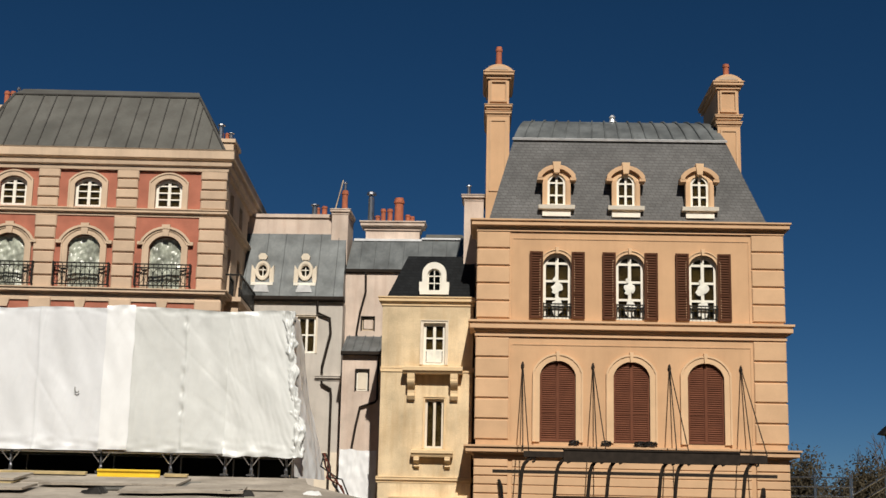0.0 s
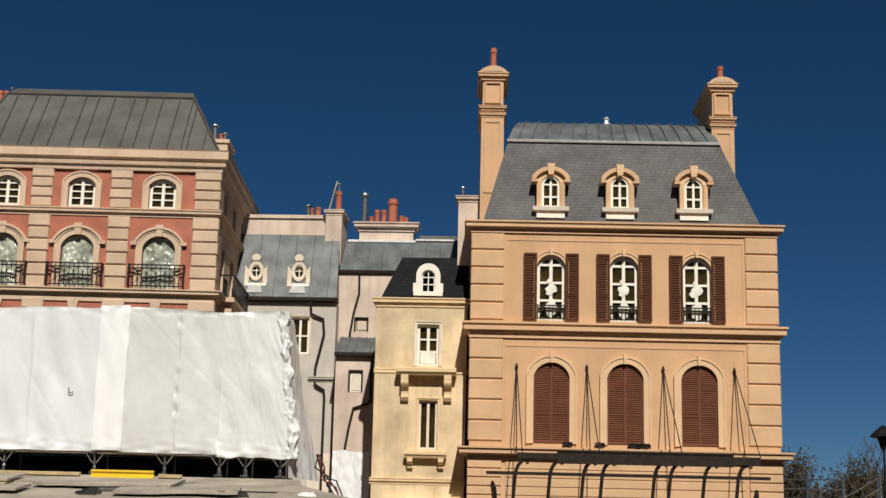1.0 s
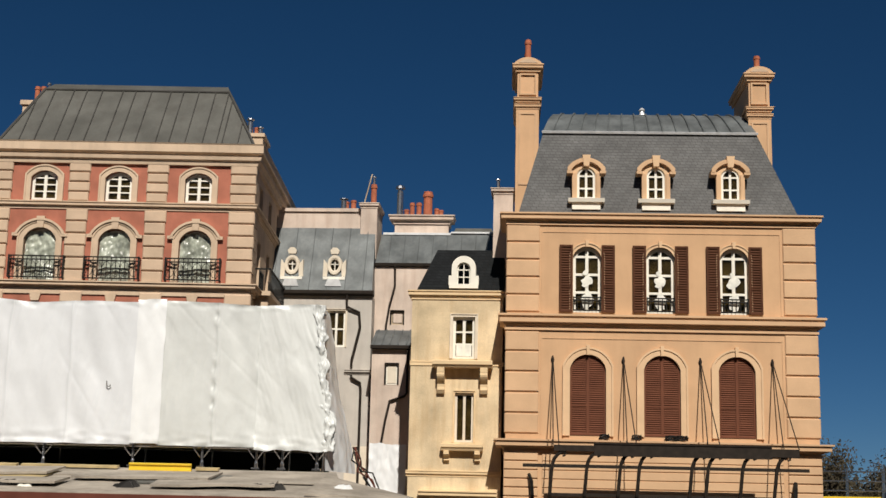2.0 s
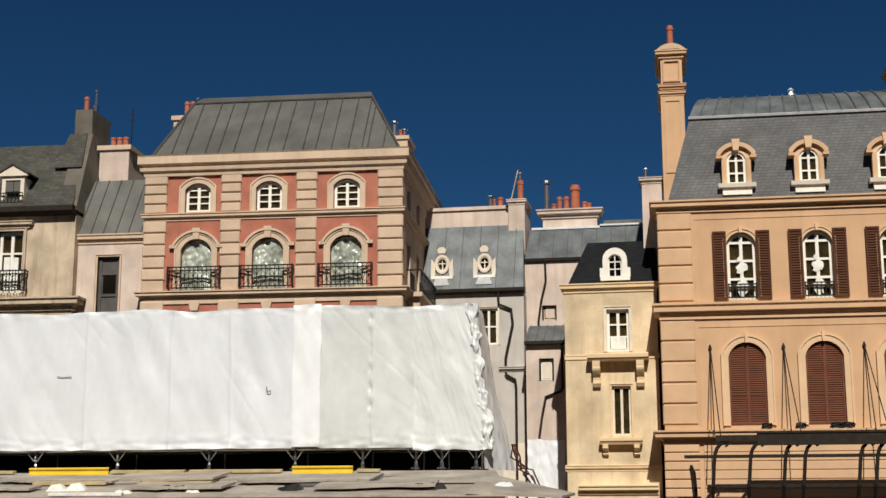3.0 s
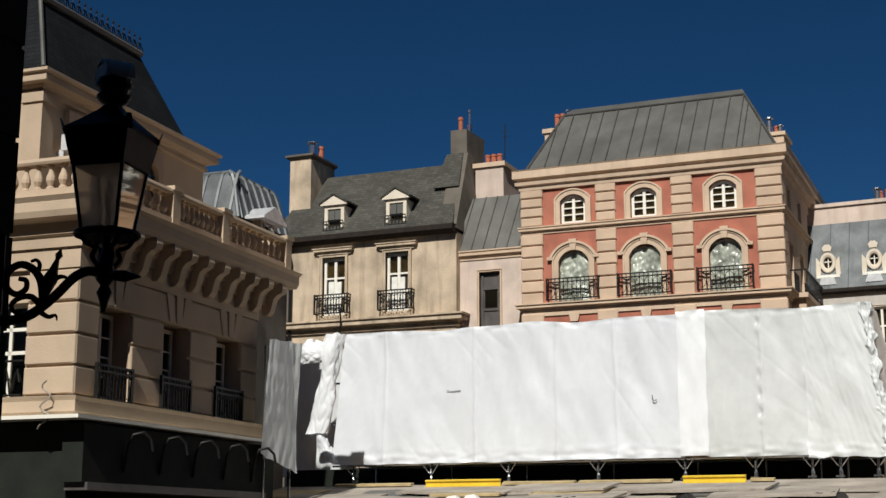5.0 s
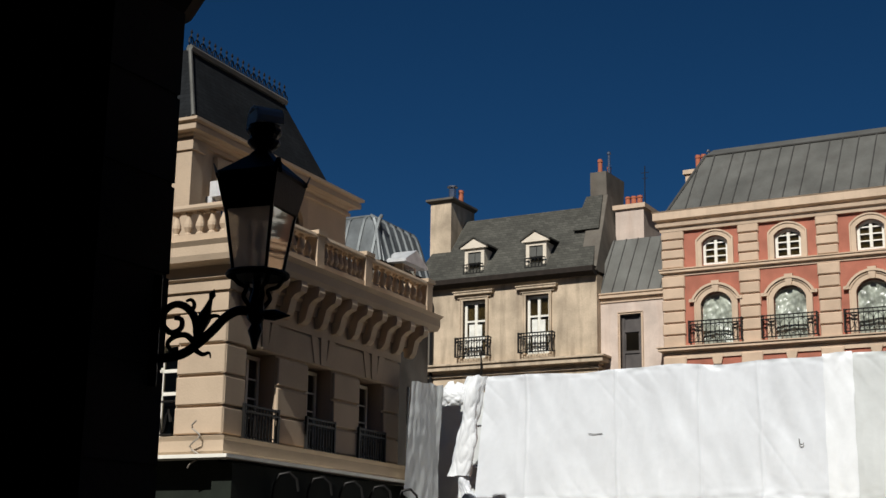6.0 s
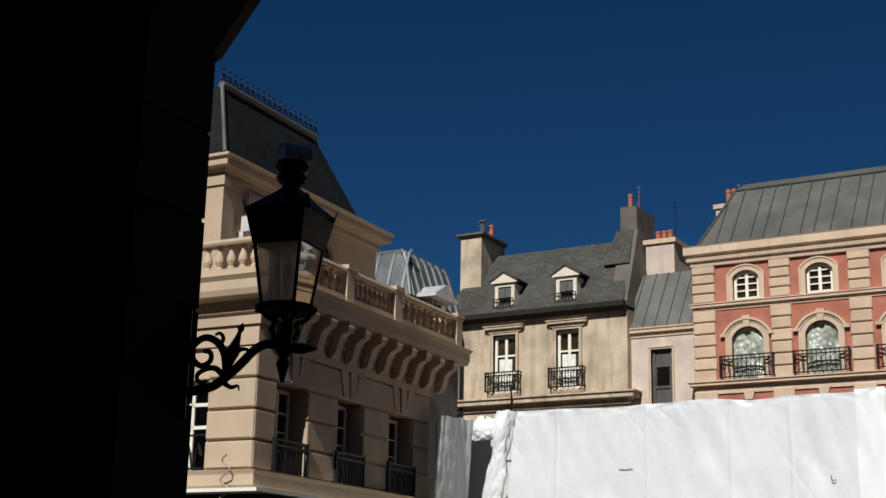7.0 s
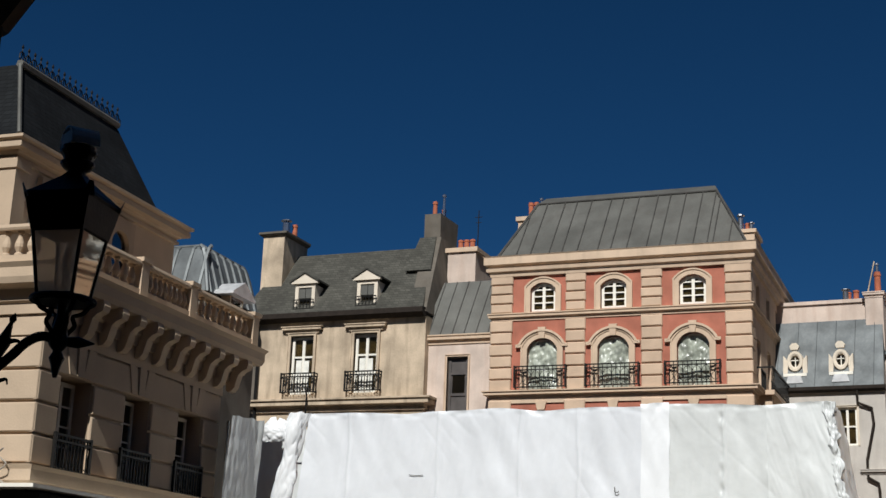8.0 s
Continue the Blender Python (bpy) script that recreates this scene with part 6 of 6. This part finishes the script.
for k, (x, y, r, mt) in enumerate(((-7.95, 1.0, 0.26, CLOTH), (-6.6, 0.5, 0.12, CLOTH), (-5.2, 0.6, 0.10, CLOTH), (-3.3, 0.9, 0.22, IRON), (-0.55, 0.9, 0.26, IRON), (-9.6, 0.5, 0.2, CLOTH), (-5.7, 0.8, 0.22, IRON), (-12.6, 0.7, 0.22, CLOTH), (0.9, 1.2, 0.16, PLASTIC))):
    heap = thing("rubble_heap" if mt is IRON else "crumpled_bag", on_roof(x, y, 0.0), "dark heap of site scraps on a roof" if mt is IRON else "crumpled white bag on a roof", "debris", "roof debris")
    g = Geo()
    for j in range(7):
        a = j * 0.9 + k
        if mt is IRON and j:
            part("scrap", g, mt, heap)
            g = Geo()
        cx, cy, s = r * math.cos(a) * 0.9, r * math.sin(a) * 0.5, r * (0.5 + 0.3 * math.sin(a * 2.3 + k))
        g.loft([(cx - s, cy - s * 0.7, 0), (cx + s, cy - s * 0.6, 0), (cx + s * 0.8, cy + s * 0.7, 0), (cx - s * 0.9, cy + s * 0.6, 0)],
               [(cx - s * 0.6, cy - s * 0.3, s * 0.6), (cx + s * 0.4, cy - s * 0.4, s * 0.75), (cx + s * 0.5, cy + s * 0.3, s * 0.55), (cx - s * 0.5, cy + s * 0.4, s * 0.5)])
    part("scrap" if mt is IRON else "bag", g, mt, heap)
flap = thing("hanging_sheet", pose(0, 0, 0), "grey-white plastic sheet hung between two poles", "plastic sheet")
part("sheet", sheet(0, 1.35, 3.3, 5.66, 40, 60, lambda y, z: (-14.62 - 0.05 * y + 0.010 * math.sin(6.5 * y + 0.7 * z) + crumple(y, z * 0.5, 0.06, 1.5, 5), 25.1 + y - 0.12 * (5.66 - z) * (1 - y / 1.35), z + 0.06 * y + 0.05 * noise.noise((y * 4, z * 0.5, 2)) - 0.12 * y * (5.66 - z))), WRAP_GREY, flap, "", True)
part("pole", Geo().tube([(-14.78, 25.2, 0), (-14.78, 25.2, 5.55)], 0.03, 6), STEEL, flap)
part("pole", Geo().tube([(-14.82, 26.35, 0), (-14.82, 26.35, 5.6)], 0.03, 6), STEEL, flap)
pipes = thing("red_pipe_bundle", pose(-2.6, 31.0, 0), "bundle of red and grey hoses hanging at a scaffold's end", "hoses")
for k in range(5):
    w = 0.12 * math.sin(k * 2.1)
    part("hose", Geo().tube([(0.02 * k, 0.3, 3.45), (0.10 + w, 0.1, 3.15), (0.22 + 0.03 * k - w, -0.15, 2.9), (0.40 + w, -0.35, 2.66 + 0.05 * k), (0.62 + 0.03 * k, -0.30 + w, 2.3), (0.66 + 0.02 * k, -0.2, 0.03)], 0.018, 6), RUST if k % 2 else IRON, pipes)


# ---- archway round the viewpoint ----
AX0, AX1, AS, AZ = -5.52, 4.6, 5.02, 2.45
line = arch(AX0, AX1, AS, AZ, 28)
# Height of 14.6 m is set so its shadow covers the corner shopfront.
g = Geo().box(-11, AX0, 5.95, 6.55, 0, 14.6).box(AX1, 9, 5.95, 6.55, 0, 14.6)
h = len(line) // 2
g.prism(line[:h + 1] + [(line[h][0], 14.6), (AX0, 14.6)], 5.95, 6.55).prism(line[h:] + [(AX1, 14.6), (line[h][0], 14.6)], 5.95, 6.55)
arch_wall = structure("wall_archway", g, SHADE_PLASTER, "thick plastered wall with a wide segmental arch, in shade")
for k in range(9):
    part("jamb_stone", Geo().box(AX0 - 0.3, AX0 + 0.012, 5.94, 6.562, 0.02 + 0.56 * k, 0.56 * (k + 1) - 0.01), SHADE_PLASTER, arch_wall)
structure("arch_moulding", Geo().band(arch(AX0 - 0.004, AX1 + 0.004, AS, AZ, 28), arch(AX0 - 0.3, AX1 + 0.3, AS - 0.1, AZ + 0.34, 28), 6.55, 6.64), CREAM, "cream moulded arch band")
# Unseen ceiling, back and sides, added to block light from the passage.
structure("ceiling", Geo().box(-11, 9, -6, 5.95, 9.3, 14.6), SHADE_PLASTER, "unseen ceiling added to keep the archway passage dark")
structure("wall_back", Geo().box(-11, 9, -6.3, -6, 0, 14.6), SHADE_PLASTER, "unseen back wall added to keep the archway passage dark")
structure("wall_side_1", Geo().box(-11.3, -11, -6.3, 6.55, 0, 14.6), SHADE_PLASTER, "unseen side wall added to keep the archway passage dark")
structure("wall_side_2", Geo().box(9, 9.3, -6.3, 6.55, 0, 14.6), SHADE_PLASTER, "unseen side wall added to keep the archway passage dark")

# ---- wall lantern ----
def flowing(pts, n=5):
    """A smooth line through a few points."""
    p = [Vector(q) for q in pts]
    p = [p[0] * 2 - p[1]] + p + [p[-1] * 2 - p[-2]]
    out = []
    for i in range(1, len(p) - 2):
        for k in range(n):
            t = k / n
            out.append(0.5 * (2 * p[i] + (p[i + 1] - p[i - 1]) * t + (2 * p[i - 1] - 5 * p[i] + 4 * p[i + 1] - p[i + 2]) * t * t + (3 * p[i] - p[i - 1] - 3 * p[i + 1] + p[i + 2]) * t ** 3))
    return out + [p[-2]]


lamp = thing("wall_lantern", pose(-5.1, 6.8, 0, 0, 0, 37), "black iron street lantern on a scrolled wall bracket", "lamp")
LC, TURN = 0.05, math.radians(-73)
part("hood", Geo().lathe([(0.222, 3.765), (0.232, 3.775), (0.262, 3.88), (0.280, 3.955), (0.292, 3.97), (0.286, 3.99), (0.20, 4.045), (0.09, 4.12), (0.06, 4.15)], LC, 0, 4, TURN), IRON, lamp)
for k in range(4):
    a = TURN + k * math.pi / 2
    part("crown_leaf", Geo().loft([(LC + 0.275 * math.cos(a + s * 0.13), 0.275 * math.sin(a + s * 0.13), 3.955) for s in (-1, 0, 1)], [(LC + 0.305 * math.cos(a + s * 0.04), 0.305 * math.sin(a + s * 0.04), 4.035) for s in (-1, 0, 1)]), IRON, lamp)
    p0, p1 = (LC + 0.153 * math.cos(a), 0.153 * math.sin(a), 3.40), (LC + 0.218 * math.cos(a), 0.218 * math.sin(a), 3.78)
    part("glazing_bar", Geo().tube([p0, p1], 0.012, 5), IRON, lamp)
    b = a + math.pi / 2
    q0, q1 = (LC + 0.153 * math.cos(b), 0.153 * math.sin(b), 3.40), (LC + 0.218 * math.cos(b), 0.218 * math.sin(b), 3.78)
    part("pane", Geo().add([p0, q0, q1, p1], [(0, 1, 2, 3)]), LAMP_GLASS, lamp)
    part("sill_bar", Geo().tube([p0, q0], 0.014, 5), IRON, lamp)
part("chimney_neck", Geo().lathe([(0.05, 4.12), (0.055, 4.16), (0.085, 4.18), (0.10, 4.20), (0.10, 4.215), (0.082, 4.225), (0.09, 4.25), (0.108, 4.27), (0.108, 4.285), (0.095, 4.29), (0.10, 4.31)], LC, 0, 14), IRON, lamp)
hood = [(0.112 * math.cos(t * 0.349), 4.31 + 0.12 * math.sin(t * 0.349)) for t in range(10)]
inner = [(0.10 * math.cos(t * 0.349), 4.31 + 0.107 * math.sin(t * 0.349)) for t in range(10)]
g = Geo().loft([(-0.085, y, z) for y, z in hood + inner[::-1]], [(0.085, y, z) for y, z in hood + inner[::-1]])
g.prism([(-0.084, 4.31), (-0.07, 4.31), (-0.07, 4.39), (-0.084, 4.39)], -0.09, 0.09)
cowl = part("vent_cowl", g, COWL, lamp, "bright metal vent cowl")
cowl.matrix_basis = pose(LC, 0, 0, 0, 0, 18)
part("burner", Geo().lathe([(0.02, 3.40), (0.015, 3.54), (0.028, 3.56), (0.028, 3.62), (0.012, 3.70)], LC, 0, 8), IRON, lamp)
part("ring", Geo().tube([(LC + 0.175 * math.cos(t * 0.1745), 0.175 * math.sin(t * 0.1745), 3.385) for t in range(37)], 0.017, 6).lathe([(0.15, 3.37), (0.15, 3.40), (0.03, 3.40)], LC, 0, 12), IRON, lamp)
for k in range(4):
    a = 0.4 + k * math.pi / 2
    part("cradle", Geo().tube(flowing([(LC + r * math.cos(a), r * math.sin(a), z) for r, z in ((0.165, 3.38), (0.13, 3.33), (0.07, 3.30), (0.085, 3.25), (0.05, 3.2), (0.03, 3.16))], 4), 0.014, 5), IRON, lamp)
part("stem", Geo().lathe([(0.03, 3.40), (0.025, 3.3), (0.045, 3.22), (0.05, 3.18), (0.06, 3.15), (0.05, 3.12), (0.025, 3.09), (0.045, 3.05), (0.03, 3.01), (0.012, 2.94)], LC, 0, 10), IRON, lamp)
part("arm_finial", Geo().lathe([(0.02, 0), (0.03, 0.04), (0.035, 0.09), (0.004, 0.18)], 0, 0, 8), IRON, lamp).matrix_basis = pose(LC + 0.02, 0, 3.15, 0, 90, 0)
part("arm", Geo().tube(flowing([(LC, 0, 3.15), (-0.04, 0, 3.17), (-0.12, 0, 3.13), (-0.20, 0, 3.04), (-0.28, 0, 2.96), (-0.36, 0, 2.90), (-0.46, 0, 2.87), (-0.56, 0, 2.86)]), 0.028, 8), IRON, lamp)
part("leaf", Geo().lathe([(0.012, 0.0), (0.03, 0.07), (0.042, 0.13), (0.022, 0.20), (0.012, 0.25), (0.022, 0.275), (0.004, 0.31)], 0, 0, 8), IRON, lamp).matrix_basis = pose(-0.285, 0, 2.99, 0, 16, 0)
part("leaf", Geo().tube(flowing([(-0.27, 0, 3.06), (-0.22, 0, 3.12), (-0.17, 0, 3.13), (-0.145, 0, 3.10)]), 0.022, 6, 0.004), IRON, lamp)
part("leaf", Geo().tube(flowing([(-0.30, 0, 2.93), (-0.25, 0, 2.90), (-0.21, 0, 2.91), (-0.20, 0, 2.88)]), 0.018, 6, 0.004), IRON, lamp)
part("scroll", Geo().tube(flowing([(-0.28, 0, 2.98), (-0.30, 0, 3.10), (-0.35, 0, 3.17), (-0.42, 0, 3.19), (-0.48, 0, 3.14), (-0.48, 0, 3.06), (-0.43, 0, 3.02), (-0.38, 0, 3.05), (-0.38, 0, 3.10), (-0.42, 0, 3.11)]), 0.026, 7, 0.014), IRON, lamp)
part("scroll", Geo().tube(flowing([(-0.30, 0, 2.97), (-0.35, 0, 3.01), (-0.41, 0, 3.0), (-0.45, 0, 2.96), (-0.43, 0, 2.92), (-0.39, 0, 2.93)]), 0.020, 7, 0.01), IRON, lamp)
part("scroll", Geo().tube(flowing([(-0.33, 0, 3.14), (-0.31, 0, 3.19), (-0.33, 0, 3.22), (-0.36, 0, 3.21)]), 0.016, 6, 0.008), IRON, lamp)
part("wall_plate", Geo().box(-0.66, -0.50, -0.05, 0.05, 2.7, 3.35), IRON, lamp)


# ---- beyond the tan house: scaffold platform, trees ----
tower = thing("site_platform", pose(14.4, 52.0, 0, 0, 0, -14), "galvanised scaffold platform with guard rails", "scaffold")
for x in (-1.6, -0.4, 0.9, 2.2, 3.6):
    part("upright", Geo().tube([(x, 0, 0), (x, 0, 4.3)], 0.03, 6), STEEL, tower)
    part("upright", Geo().tube([(x, 1.3, 0), (x, 1.3, 4.3)], 0.03, 6), STEEL, tower)
for z in (3.45, 3.8, 4.15):
    part("guard", Geo().tube([(-1.6, 0, z), (0.95, 0, z)], 0.025, 6), STEEL, tower)
part("deck", Geo().box(-1.6, 3.6, -0.1, 1.4, 3.0, 3.08), TIMBER, tower)
part("toe_board", Geo().box(-1.5, 0.8, -0.13, -0.1, 3.08, 3.24), YELLOW_PAINT, tower)
part("stair_brace", Geo().tube([(0.9, 0, 3.1), (2.2, 0, 3.9)], 0.03, 6).tube([(2.2, 0, 3.1), (3.6, 0, 4.3)], 0.03, 6).tube([(0.9, 0, 3.5), (2.2, 0, 4.3)], 0.03, 6).tube([(2.2, 0, 4.3), (3.6, 0, 4.3)], 0.03, 6), STEEL, tower)
post = thing("street_lamp", pose(15.9, 49.0, 0), "dark street lamp post", "lamp")
part("post", Geo().lathe([(0.12, 0), (0.1, 0.4), (0.05, 0.6), (0.04, 5.1)], 0, 0, 10), IRON, post)
part("lantern", Geo().lathe([(0.1, 5.1), (0.22, 5.5), (0.5, 5.55), (0.3, 5.75), (0.05, 5.95)], 0, 0, 8), IRON, post)


def tree(x, y, h, spread, seed, leaves, label):
    """A trunk that forks again and again, with thin dry clumps at the twigs."""
    rnd = random.Random(seed)
    t = thing("tree", pose(x, y, 0), label, "tree", "trees beyond the square")
    wood, crown = Geo(), Geo()

    def limb(p, d, length, r, level):
        q = p + d * length
        mid = p + d * length * 0.5 + Vector((rnd.uniform(-1, 1), rnd.uniform(-1, 1), 0)) * length * 0.06
        wood.tube([p, mid, q], r, 5, r * 0.55)
        if level == 0:
            for _ in range(leaves * 2):
                c = q + Vector((rnd.gauss(0, 1), rnd.gauss(0, 1), rnd.gauss(0, 1))) * spread * 0.11
                a, b = Vector((rnd.gauss(0, 1), rnd.gauss(0, 1), rnd.gauss(0, 1))), Vector((rnd.gauss(0, 1), rnd.gauss(0, 1), rnd.gauss(0, 1)))
                a, b = a.normalized() * 0.10, b.normalized() * 0.06
                crown.add([c - a, c - b, c + a, c + b], [(0, 1, 2, 3)])
            return
        for _ in range(4 if level > 1 else 5):
            e = (d + Vector((rnd.gauss(0, 1), rnd.gauss(0, 1), rnd.gauss(0.25, 0.6))) * 0.55).normalized()
            limb(q if rnd.random() < 0.6 else mid, e, length * rnd.uniform(0.55, 0.8), r * 0.5, level - 1)

    limb(Vector((0, 0, 0)), Vector((0, 0, 1)), h * 0.34, 0.028 * h, 4)
    part("trunk", wood, BARK, t)
    if leaves:
        tagged(part("crown", crown, TWIGS, t), kind="")


tree(19.9, 78, 7.4, 4.0, 2, 16, "dark half-bare tree with dry brown leaves")
tree(24.0, 82, 6.6, 3.6, 5, 14, "dark half-bare tree with dry brown leaves")
tree(27.2, 84, 7.2, 3.6, 9, 14, "dark half-bare tree with dry brown leaves")
tree(28.6, 90, 9.6, 4.0, 12, 0, "tall bare winter tree")
tree(30.5, 86, 7.6, 4.0, 13, 14, "dark half-bare tree with dry brown leaves")
